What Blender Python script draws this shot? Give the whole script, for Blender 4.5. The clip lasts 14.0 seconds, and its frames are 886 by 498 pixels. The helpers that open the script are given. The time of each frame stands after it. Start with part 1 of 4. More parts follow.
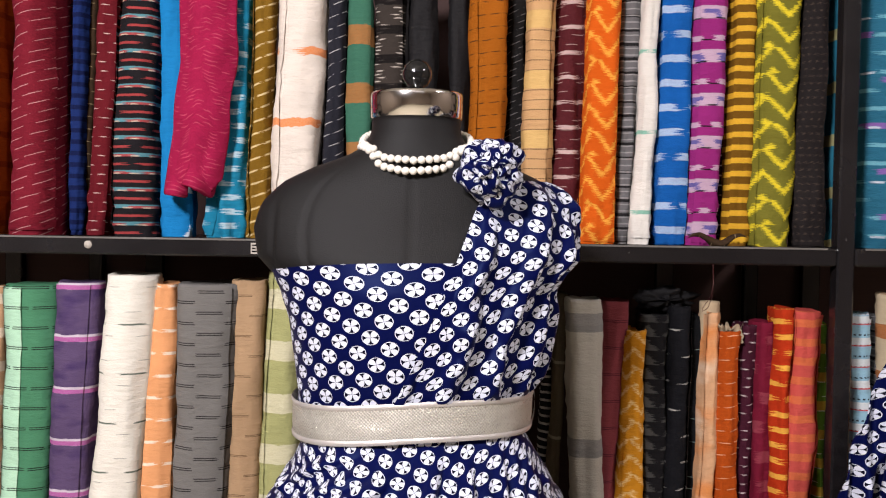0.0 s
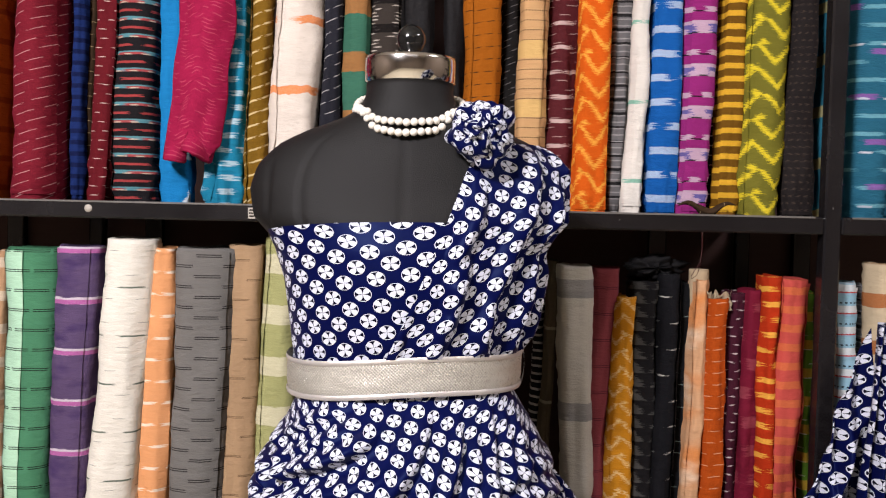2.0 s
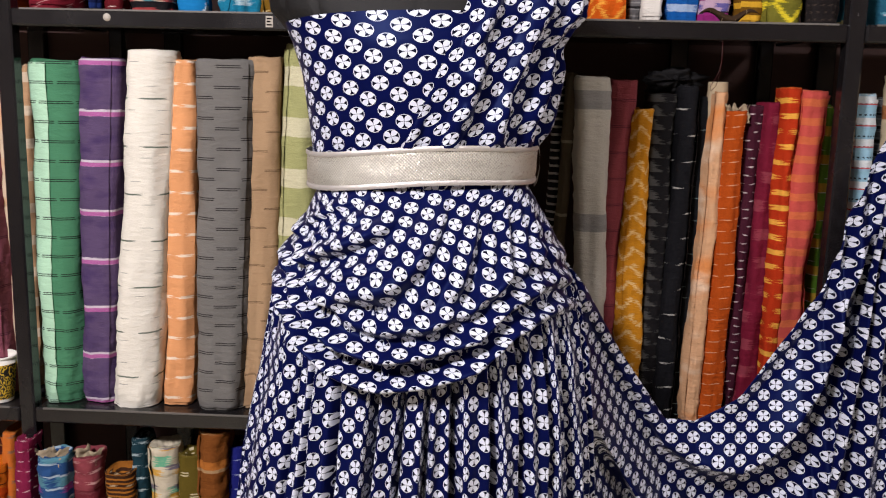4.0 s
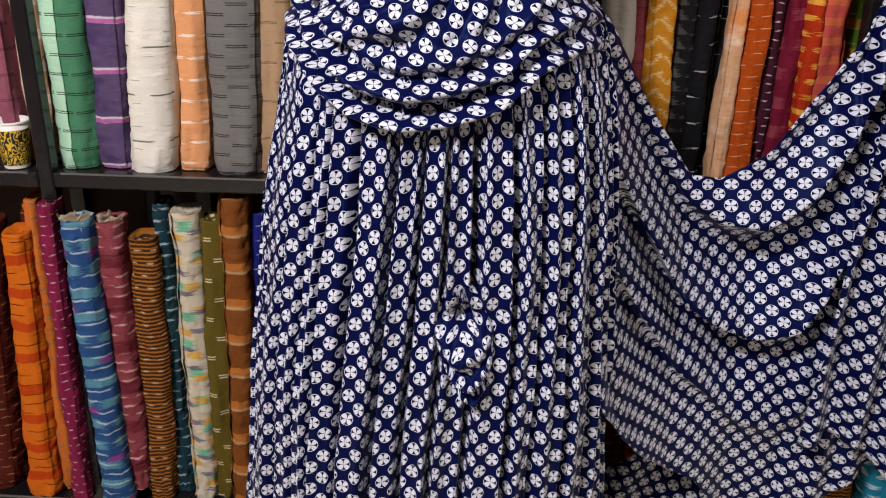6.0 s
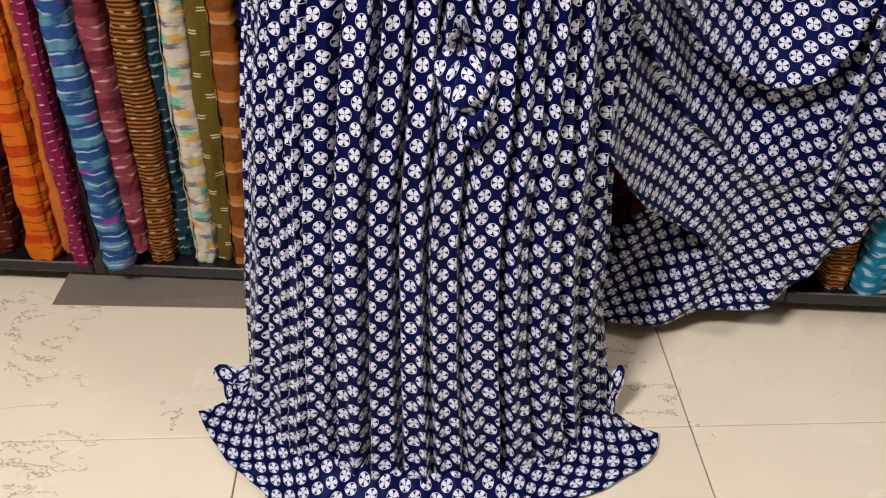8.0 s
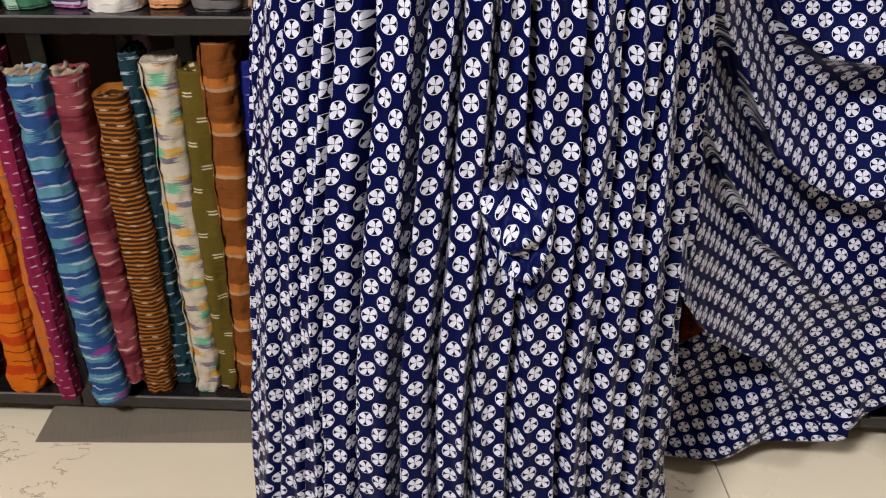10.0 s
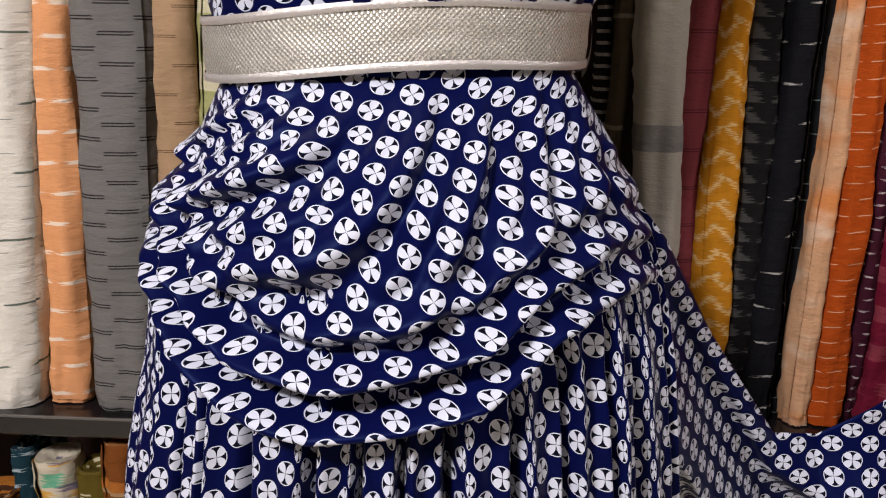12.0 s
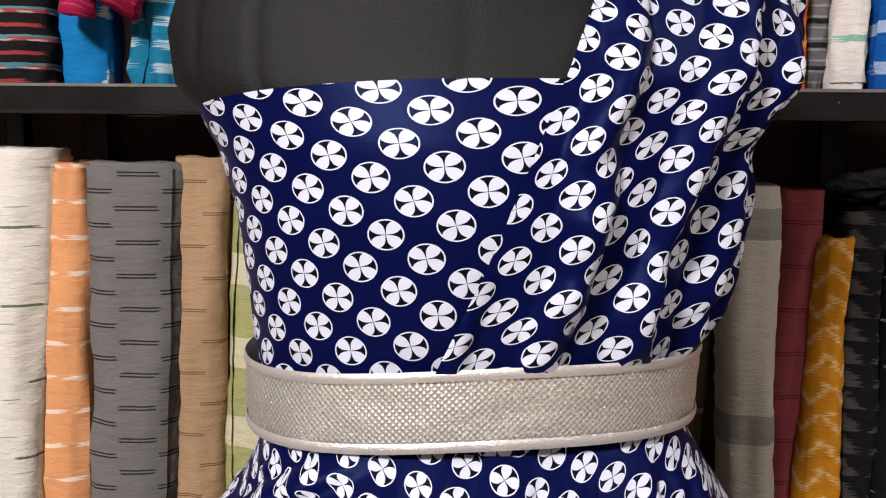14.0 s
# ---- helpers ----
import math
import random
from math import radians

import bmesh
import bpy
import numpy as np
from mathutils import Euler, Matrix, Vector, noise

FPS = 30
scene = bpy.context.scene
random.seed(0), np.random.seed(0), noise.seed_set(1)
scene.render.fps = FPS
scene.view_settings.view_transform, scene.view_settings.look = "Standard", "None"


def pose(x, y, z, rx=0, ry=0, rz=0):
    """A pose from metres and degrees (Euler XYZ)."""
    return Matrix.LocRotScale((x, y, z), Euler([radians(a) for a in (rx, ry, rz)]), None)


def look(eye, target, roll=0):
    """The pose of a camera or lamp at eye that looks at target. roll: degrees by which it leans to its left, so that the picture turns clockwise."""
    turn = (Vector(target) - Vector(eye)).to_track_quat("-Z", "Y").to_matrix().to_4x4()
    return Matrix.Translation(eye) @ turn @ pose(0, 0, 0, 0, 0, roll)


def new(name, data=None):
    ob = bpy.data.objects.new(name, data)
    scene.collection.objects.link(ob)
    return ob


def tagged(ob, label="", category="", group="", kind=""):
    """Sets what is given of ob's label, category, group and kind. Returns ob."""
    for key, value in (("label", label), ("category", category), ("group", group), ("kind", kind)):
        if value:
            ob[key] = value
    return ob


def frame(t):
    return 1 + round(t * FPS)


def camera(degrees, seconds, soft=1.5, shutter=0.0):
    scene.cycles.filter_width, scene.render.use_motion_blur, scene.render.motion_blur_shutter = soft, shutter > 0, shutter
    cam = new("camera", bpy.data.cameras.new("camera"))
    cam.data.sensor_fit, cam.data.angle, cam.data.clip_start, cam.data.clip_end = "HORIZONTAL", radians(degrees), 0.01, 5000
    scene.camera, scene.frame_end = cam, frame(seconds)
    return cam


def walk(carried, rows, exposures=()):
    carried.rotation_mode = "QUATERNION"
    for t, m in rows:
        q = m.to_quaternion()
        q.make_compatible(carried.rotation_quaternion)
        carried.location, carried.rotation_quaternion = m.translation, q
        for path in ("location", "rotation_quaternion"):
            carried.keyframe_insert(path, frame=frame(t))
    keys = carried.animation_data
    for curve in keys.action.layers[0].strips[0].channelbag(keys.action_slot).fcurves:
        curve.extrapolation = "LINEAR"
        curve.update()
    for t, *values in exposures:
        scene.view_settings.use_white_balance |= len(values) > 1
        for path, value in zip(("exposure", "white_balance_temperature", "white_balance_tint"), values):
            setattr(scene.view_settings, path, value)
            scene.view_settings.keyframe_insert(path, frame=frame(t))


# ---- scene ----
cam = camera(53.0, 14.0, soft=1.2)
PATH = [
    (0, (0.296, -0.037, 1.534), (0.259, 1.961, 1.47), 0.9),
    (0.5, (0.263, 0.033, 1.539), (0.234, 2.032, 1.474), 1.1),
    (1, (0.267, 0.044, 1.538), (0.238, 2.043, 1.472), 1.1),
    (1.5, (0.289, -0.001, 1.521), (0.256, 1.998, 1.459), 1.2),
    (2, (0.311, -0.064, 1.498), (0.27, 1.934, 1.408), 1.3),
    (2.5, (0.322, -0.096, 1.472), (0.251, 1.895, 1.3), 1.5),
    (2.7, (0.323, -0.097, 1.465), (0.255, 1.891, 1.259), 1.6),
    (4.8, (0.319, -0.093, 1.337), (0.225, 1.849, 0.865), 1.0),
    (5, (0.318, -0.09, 1.331), (0.222, 1.841, 0.818), 0.9),
    (5.5, (0.313, -0.09, 1.31), (0.211, 1.808, 0.689), 0.8),
    (6, (0.313, -0.084, 1.282), (0.211, 1.765, 0.527), 0.8),
    (6.5, (0.311, -0.071, 1.253), (0.213, 1.711, 0.351), 0.8),
    (7, (0.313, -0.067, 1.236), (0.219, 1.675, 0.259), 0.7),
    (7.5, (0.316, -0.066, 1.216), (0.224, 1.632, 0.164), 0.5),
    (7.7, (0.318, -0.063, 1.205), (0.227, 1.61, 0.112), 0.5),
    (8.8, (0.296, 0.03, 1.165), (0.2, 1.55, -0.115), 0.0),
    (9.8, (0.268, 0.131, 1.168), (0.161, 1.782, 0.045), -0.5),
    (10, (0.254, 0.158, 1.173), (0.156, 1.863, 0.132), -0.6),
    (10.5, (0.252, 0.216, 1.199), (0.182, 1.996, 0.29), -0.6),
    (11, (0.279, 0.308, 1.243), (0.213, 2.154, 0.476), -0.5),
    (11.5, (0.297, 0.358, 1.277), (0.226, 2.253, 0.64), 0.3),
    (12, (0.323, 0.399, 1.299), (0.211, 2.328, 0.781), 0.6),
    (12.5, (0.334, 0.444, 1.328), (0.2, 2.391, 0.892), 0.7),
    (13, (0.301, 0.493, 1.352), (0.162, 2.455, 0.988), 1.0),
    (13.5, (0.269, 0.527, 1.39), (0.135, 2.501, 1.094), 1.0),
    (14, (0.255, 0.537, 1.437), (0.128, 2.521, 1.218), 0.7),
]
EXPOSURES = [(0.0, -0.06), (2.7, -0.08), (5.0, -0.26), (6.2, -0.26), (7.7, -0.14), (10.0, -0.16), (11.5, -0.36), (12.5, -0.46), (14.0, -0.32)]
walk(cam, [(t, look(eye, target, roll)) for t, eye, target, roll in PATH], EXPOSURES)

# ---- light ----
world = bpy.data.worlds.new("shop_air")
scene.world = world
world.use_nodes = True
world.node_tree.nodes["Background"].inputs[0].default_value = (1.0, 0.96, 0.95, 1)
world.node_tree.nodes["Background"].inputs[1].default_value = 0.01


def area_lamp(name, m, sx, sy, watts, colour):
    d = bpy.data.lights.new(name, "AREA")
    d.shape, d.size, d.size_y, d.energy, d.color = "RECTANGLE", sx, sy, watts, colour
    ob = new(name, d)
    ob.matrix_world = m
    return ob


WARM = (1.0, 0.95, 0.985)
area_lamp("lamp_main", look((-0.66, -0.66, 2.60), (0.35, 1.10, 0.2)), 0.42, 0.22, 95, WARM)
area_lamp("lamp_side", look((1.85, 0.35, 2.72), (1.25, 0.9, 0.0)), 0.5, 0.35, 23, WARM)
# weak fill from behind the camera, added; no known lamp hangs there
area_lamp("lamp_back", look((0.4, -1.5, 2.72), (0.4, -0.6, 0.0)), 1.4, 0.6, 2.5, WARM)


# ---- node helpers ----
class Nodes:
    """A new material with a Principled shader and short hands for its nodes."""

    def __init__(self, name, rough=0.8, metal=0.0, spec=0.3):
        self.mat = bpy.data.materials.new(name)
        self.mat.use_nodes = True
        self.tree = self.mat.node_tree
        self.bsdf = self.tree.nodes["Principled BSDF"]
        self.bsdf.inputs["Roughness"].default_value = rough
        self.bsdf.inputs["Metallic"].default_value = metal
        self.bsdf.inputs["Specular IOR Level"].default_value = spec

    def node(self, kind, **props):
        n = self.tree.nodes.new(kind)
        for k, v in props.items():
            setattr(n, k, v)
        return n

    def link(self, a, b):
        self.tree.links.new(a, b)

    def put(self, socket, v):
        if isinstance(v, bpy.types.NodeSocket):
            self.link(v, socket)
        elif isinstance(v, tuple) and len(v) == 3 and socket.type == "RGBA":
            socket.default_value = (*v, 1)
        else:
            socket.default_value = v

    def m(self, op, a, b=0.0, c=0.0):
        n = self.node("ShaderNodeMath", operation=op)
        for s, v in zip(n.inputs, (a, b, c)):
            self.put(s, v)
        return n.outputs[0]

    def mix(self, f, a, b, blend="MIX"):
        n = self.node("ShaderNodeMix", data_type="RGBA", blend_type=blend)
        self.put(n.inputs[0], f)
        self.put(n.inputs[6], a)
        self.put(n.inputs[7], b)
        return n.outputs[2]

    def uv(self):
        n = self.node("ShaderNodeUVMap")
        s = self.node("ShaderNodeSeparateXYZ")
        self.link(n.outputs[0], s.inputs[0])
        return s.outputs[0], s.outputs[1], n.outputs[0]

    def obj(self):
        return self.node("ShaderNodeTexCoord").outputs["Object"]

    def noise(self, vec, scale, detail=3.0, stretch=None, rough=0.55):
        if stretch:
            mp = self.node("ShaderNodeMapping")
            mp.inputs["Scale"].default_value = stretch
            self.link(vec, mp.inputs[0])
            vec = mp.outputs[0]
        n = self.node("ShaderNodeTexNoise")
        n.inputs["Scale"].default_value = scale
        n.inputs["Detail"].default_value = detail
        n.inputs["Roughness"].default_value = rough
        self.link(vec, n.inputs["Vector"])
        return n.outputs[0]

    def bump(self, height, strength=0.3, distance=0.002):
        n = self.node("ShaderNodeBump")
        n.inputs["Strength"].default_value = strength
        n.inputs["Distance"].default_value = distance
        self.link(height, n.inputs["Height"])
        self.link(n.outputs[0], self.bsdf.inputs["Normal"])

    def colour(self, v):
        self.put(self.bsdf.inputs["Base Color"], v)


def lighter(c, k):
    return tuple(min(1.0, v * k) for v in c)


def cloth(name, base, marks=(), rough=0.85, sheen=0.0, shift=0.0, slant=0.0):
    """Hand-woven cotton. marks: rows of (kind, colour, period, duty, width, duty across, ragged), laid over one another.
    Runs on the UV in metres, u round the roll and v along it."""
    g = Nodes(name, rough, 0.0, 0.08)
    g.bsdf.inputs["Sheen Weight"].default_value = sheen
    u, v, vec = g.uv()
    if shift:
        v = g.m("ADD", v, shift)
    if slant:
        v = g.m("ADD", v, g.m("MULTIPLY", u, slant))
    broad = g.noise(vec, 14, 3)
    fine = g.noise(vec, 420, 2, (1, 1, 1))
    thread = g.noise(vec, 60, 3, (1.0, 14.0, 1))
    ragged = g.m("SUBTRACT", g.noise(vec, 90, 2, (0.45, 0.12, 1)), 0.5)
    weft = g.m("SUBTRACT", g.noise(vec, 90, 3, (0.10, 9.0, 1)), 0.5)
    slub = g.m("SUBTRACT", g.noise(vec, 30, 2, (0.25, 1.2, 1)), 0.5)
    col = g.mix(g.m("MULTIPLY", broad, 0.55), lighter(base, 0.8), lighter(base, 1.22))
    for kind, c, period, duty, wide, across, rag in marks:
        vv = g.m("ADD", v, g.m("MULTIPLY", ragged, rag * 0.5))
        us = g.m("ADD", u, g.m("ADD", g.m("MULTIPLY", weft, min(0.06, rag * 7.0)), g.m("MULTIPLY", slub, min(0.02, rag * 0.7))))
        row = g.m("FLOOR", g.m("DIVIDE", vv, period))
        if kind == "blot":
            mask = g.m("MULTIPLY", g.m("SUBTRACT", g.noise(vec, 1.0 / period, 2, (0.5, 1.0, 1)), 1.0 - duty), 5.0)
            mask.node.use_clamp = True
        elif kind == "zig":
            tri = g.m("ABSOLUTE", g.m("SUBTRACT", g.m("FRACT", g.m("ADD", g.m("DIVIDE", us, wide), g.m("MULTIPLY", g.m("SINE", g.m("MULTIPLY", row, 2.1)), 0.12))), 0.5))
            vv = g.m("ADD", vv, g.m("MULTIPLY", tri, across * period))
            mask = g.m("LESS_THAN", g.m("FRACT", g.m("DIVIDE", vv, period)), duty)
        elif kind == "tri":
            tri = g.m("ABSOLUTE", g.m("SUBTRACT", g.m("FRACT", g.m("DIVIDE", us, wide)), 0.5))
            f = g.m("FRACT", g.m("DIVIDE", vv, period))
            mask = g.m("LESS_THAN", tri, g.m("MULTIPLY", g.m("SUBTRACT", duty, f), across))
        else:
            f = g.m("FRACT", g.m("DIVIDE", vv, period))
            edge = g.m("ADD", duty, g.m("MULTIPLY", weft, min(0.25, rag * 6.0))) if kind == "band" else duty
            mask = g.m("LESS_THAN", f, edge)
            if kind == "pair":
                mask = g.m("MAXIMUM", mask, g.m("MULTIPLY", g.m("GREATER_THAN", f, duty * 2.2), g.m("LESS_THAN", f, duty * 3.2)))
            if kind in ("dash", "pair"):
                jog = g.m("FRACT", g.m("MULTIPLY", g.m("SINE", g.m("MULTIPLY", row, 12.99)), 437.5)) if kind == "dash" else g.m("MULTIPLY", row, 0.5)
                uu = g.m("ADD", g.m("ADD", g.m("DIVIDE", us, wide), jog), g.m("MULTIPLY", weft, 0.25 if kind == "dash" else 0.08))
                mask = g.m("MULTIPLY", mask, g.m("LESS_THAN", g.m("FRACT", uu), across))
        mask = g.m("MULTIPLY", mask, g.m("ADD", 0.68, g.m("MULTIPLY", fine, 0.5)))
        n = mask.node
        n.use_clamp = True
        col = g.mix(mask, col, c)
    col = g.mix(g.m("MULTIPLY", thread, 0.24), col, lighter(base, 0.6), "MULTIPLY")
    g.colour(col)
    wrinkle = g.noise(vec, 38, 4, (1.0, 2.6, 1.0))
    g.bump(g.m("ADD", g.m("ADD", g.m("MULTIPLY", fine, 0.25), g.m("MULTIPLY", thread, 0.4)), g.m("MULTIPLY", wrinkle, 2.2)), 0.6, 0.0022)
    return g.mat


def printed():
    """Navy satin printed with white four-petalled discs about 2 cm across."""
    g = Nodes("navy_printed_satin", 0.42, 0.0, 0.10)
    g.bsdf.inputs["Specular Tint"].default_value = (0.30, 0.45, 1.0, 1)
    u, v, vec = g.uv()
    p, rad = 0.0358, 0.0097

    def disc(du, dv):
        fu, fv = g.m("DIVIDE", g.m("ADD", u, du), p), g.m("DIVIDE", g.m("ADD", v, dv), p)
        x = g.m("MULTIPLY", g.m("SUBTRACT", g.m("FRACT", fu), 0.5), p / rad)
        y = g.m("MULTIPLY", g.m("SUBTRACT", g.m("FRACT", fv), 0.5), p / rad)
        r = g.m("SQRT", g.m("ADD", g.m("MULTIPLY", x, x), g.m("MULTIPLY", y, y)))
        th = g.m("ARCTAN2", y, x)
        turn = g.m("MULTIPLY", g.m("SINE", g.m("ADD", g.m("MULTIPLY", g.m("FLOOR", fu), 2.4), g.m("MULTIPLY", g.m("FLOOR", fv), 1.7))), 0.22)
        wave = g.m("ABSOLUTE", g.m("SINE", g.m("ADD", g.m("MULTIPLY", th, 2.0), turn)))
        gap = g.m("ADD", g.m("DIVIDE", 0.060, g.m("ADD", r, 0.05)), g.m("MULTIPLY", g.m("POWER", r, 1.9), 0.84))
        petal = g.m("MULTIPLY", g.m("GREATER_THAN", wave, gap), g.m("LESS_THAN", r, 0.95))
        ring = g.m("MULTIPLY", g.m("GREATER_THAN", r, 0.915), g.m("LESS_THAN", r, 1.0))
        inside = g.m("LESS_THAN", r, 0.97)
        return g.m("MAXIMUM", petal, ring), inside

    a, ia = disc(0.0, 0.0)
    b, ib = disc(p / 2, p / 2)
    white, inside = g.m("MAXIMUM", a, b), g.m("MAXIMUM", ia, ib)
    tone = g.noise(vec, 25, 2)
    navy = g.mix(tone, (0.0015, 0.0024, 0.028), (0.0026, 0.0044, 0.050))
    col = g.mix(inside, navy, (0.004, 0.004, 0.010))
    col = g.mix(white, col, g.mix(tone, (0.56, 0.58, 0.67), (0.65, 0.67, 0.76)))
    g.colour(col)
    weave = g.noise(vec, 900, 2)
    g.bump(g.m("ADD", g.m("MULTIPLY", weave, 0.25), g.noise(vec, 45, 3)), 0.25, 0.0015)
    return g.mat


def plain(name, c, rough=0.6, metal=0.0, spec=0.4, grain=60, depth=0.25, stretch=None, vary=0.3, coat=0.0):
    g = Nodes(name, rough, metal, spec)
    vec = g.obj()
    n1, n2 = g.noise(vec, grain, 3, stretch), g.noise(vec, 6, 4)
    g.colour(g.mix(g.m("ADD", g.m("MULTIPLY", n1, 0.5), g.m("MULTIPLY", n2, 0.5)), lighter(c, 1 - vary), lighter(c, 1 + vary)))
    g.put(g.bsdf.inputs["Roughness"], g.m("ADD", rough - 0.1, g.m("MULTIPLY", n2, 0.2)))
    g.bump(n1, depth, 0.001)
    g.bsdf.inputs["Coat Weight"].default_value = coat
    return g.mat


def marble():
    g = Nodes("cream_marble", 0.22, 0.0, 0.5)
    vec = g.node("ShaderNodeNewGeometry").outputs["Position"]
    warp = g.noise(vec, 3.5, 5)
    v = g.noise(vec, 5.0, 7, (1.0, 1.6, 1.0), 0.62)
    vein = g.m("LESS_THAN", g.m("ABSOLUTE", g.m("SUBTRACT", v, 0.5)), 0.0045)
    patch = g.m("GREATER_THAN", g.noise(vec, 2.6, 2), 0.56)
    vein = g.m("MULTIPLY", vein, patch)
    base = g.mix(warp, (0.76, 0.67, 0.48), (0.88, 0.81, 0.62))
    rnd = g.node("ShaderNodeObjectInfo").outputs["Random"]
    base = g.mix(g.m("MULTIPLY", rnd, 0.12), base, (0.5, 0.43, 0.32))
    g.colour(g.mix(g.m("MULTIPLY", vein, 0.62), base, (0.16, 0.12, 0.08)))
    g.put(g.bsdf.inputs["Roughness"], g.m("ADD", 0.16, g.m("MULTIPLY", warp, 0.2)))
    return g.mat


def black_lacquer():
    g = Nodes("black_painted_steel", 0.3, 0.0, 0.5)
    vec = g.obj()
    n = g.noise(vec, 40, 4)
    big = g.noise(vec, 7, 4)
    chip = g.m("GREATER_THAN", g.noise(vec, 75, 4), 0.735)
    col = g.mix(big, (0.006, 0.0055, 0.006), (0.014, 0.012, 0.013))
    g.colour(g.mix(g.m("MULTIPLY", chip, 0.5), col, (0.30, 0.28, 0.26)))
    g.put(g.bsdf.inputs["Roughness"], g.m("ADD", 0.10, g.m("MULTIPLY", big, 0.28)))
    g.bump(n, 0.15, 0.0008)
    return g.mat


def belt_mesh():
    g = Nodes("silver_mesh_ribbon", 0.34, 0.75, 0.5)
    u, v, vec = g.uv()
    k = 0.0044
    a = g.m("SINE", g.m("MULTIPLY", u, 6.283 / k))
    b = g.m("SINE", g.m("MULTIPLY", v, 6.283 / k))
    net = g.m("MULTIPLY", a, b)
    n = g.node("ShaderNodeTexWhiteNoise")
    sn = g.node("ShaderNodeVectorMath", operation="SNAP")
    g.link(vec, sn.inputs[0])
    sn.inputs[1].default_value = (0.0011, 0.0011, 1)
    g.link(sn.outputs[0], n.inputs["Vector"])
    glit = g.m("GREATER_THAN", n.outputs["Value"], 0.90)
    col = g.mix(g.m("ADD", 0.5, g.m("MULTIPLY", net, 0.5)), (0.46, 0.44, 0.38), (0.76, 0.73, 0.66))
    g.colour(g.mix(glit, col, (0.97, 0.95, 0.90)))
    g.put(g.bsdf.inputs["Roughness"], g.m("SUBTRACT", 0.5, g.m("MULTIPLY", glit, 0.28)))
    g.bump(g.m("ADD", net, g.m("MULTIPLY", n.outputs["Value"], 1.5)), 0.5, 0.0007)
    return g.mat


PRINT = printed()
BLACK = black_lacquer()
MARBLE = marble()
BACKING = plain("dark_brown_ply", (0.055, 0.024, 0.020), 0.7, grain=20, stretch=(1, 1, 12))
# wall tone darkened to cut the fill that bounces off the unseen walls
WALL = plain("toned_down_wall_paint", (0.24, 0.19, 0.15), 0.85, grain=120, vary=0.1)
CEIL = plain("white_ceiling_paint", (0.75, 0.72, 0.66), 0.9, grain=120, vary=0.06)
FORM = plain("black_jersey", (0.0085, 0.0078, 0.0078), 0.62, spec=0.22, grain=700, depth=0.5, vary=0.35)
CHROME = plain("polished_chrome", (0.72, 0.69, 0.66), 0.14, 1.0, vary=0.05)
KNOB = plain("black_gloss_plastic", (0.008, 0.008, 0.008), 0.12, spec=0.6, vary=0.1)
PEARL = plain("ivory_pearl", (0.80, 0.75, 0.66), 0.22, spec=0.6, vary=0.06, coat=0.5)
SILVER = belt_mesh()
PIPING = plain("silver_piping", (0.64, 0.60, 0.57), 0.32, 0.55, grain=900, depth=0.6, vary=0.15)
PLANK = plain("dusty_grey_board", (0.27, 0.23, 0.17), 0.75, grain=30, stretch=(10, 1, 1), vary=0.35)
CORE = plain("brown_card_tube", (0.40, 0.30, 0.19), 0.85, vary=0.3)
PAPER = plain("white_paper", (0.42, 0.38, 0.33), 0.8, vary=0.1)
LINER = plain("crumpled_tan_liner", (0.34, 0.27, 0.18), 0.85, grain=200, depth=0.8, vary=0.35)
GROUT = plain("dark_grout", (0.16, 0.13, 0.10), 0.9)
EDGE = plain("worn_edge_metal", (0.13, 0.12, 0.11), 0.5, 0.2, grain=40, depth=0.5, vary=0.6)
LAMPGLASS = plain("lamp_diffuser", (0.9, 0.88, 0.84), 0.5)


# ---- mesh helpers ----
def mesh_of(name, verts, faces, uvs=None, mat=None, smooth=True):
    me = bpy.data.meshes.new(name)
    me.from_pydata([tuple(v) for v in verts], [], faces)
    if uvs is not None:
        lay = me.uv_layers.new(name="UVMap")
        idx = np.empty(len(me.loops), dtype=np.int32)
        me.loops.foreach_get("vertex_index", idx)
        lay.data.foreach_set("uv", np.asarray(uvs, dtype=np.float32)[idx].ravel())
    if mat:
        for mm in mat if isinstance(mat, (list, tuple)) else (mat,):
            me.materials.append(mm)
    me.polygons.foreach_set("use_smooth", [smooth] * len(me.polygons))
    me.update()
    return me


def part(name, me, parent, label="", m=None):
    ob = new(name, me)
    ob.parent = parent
    if m is not None:
        ob.matrix_basis = m
    if label:
        tagged(ob, label)
    return ob


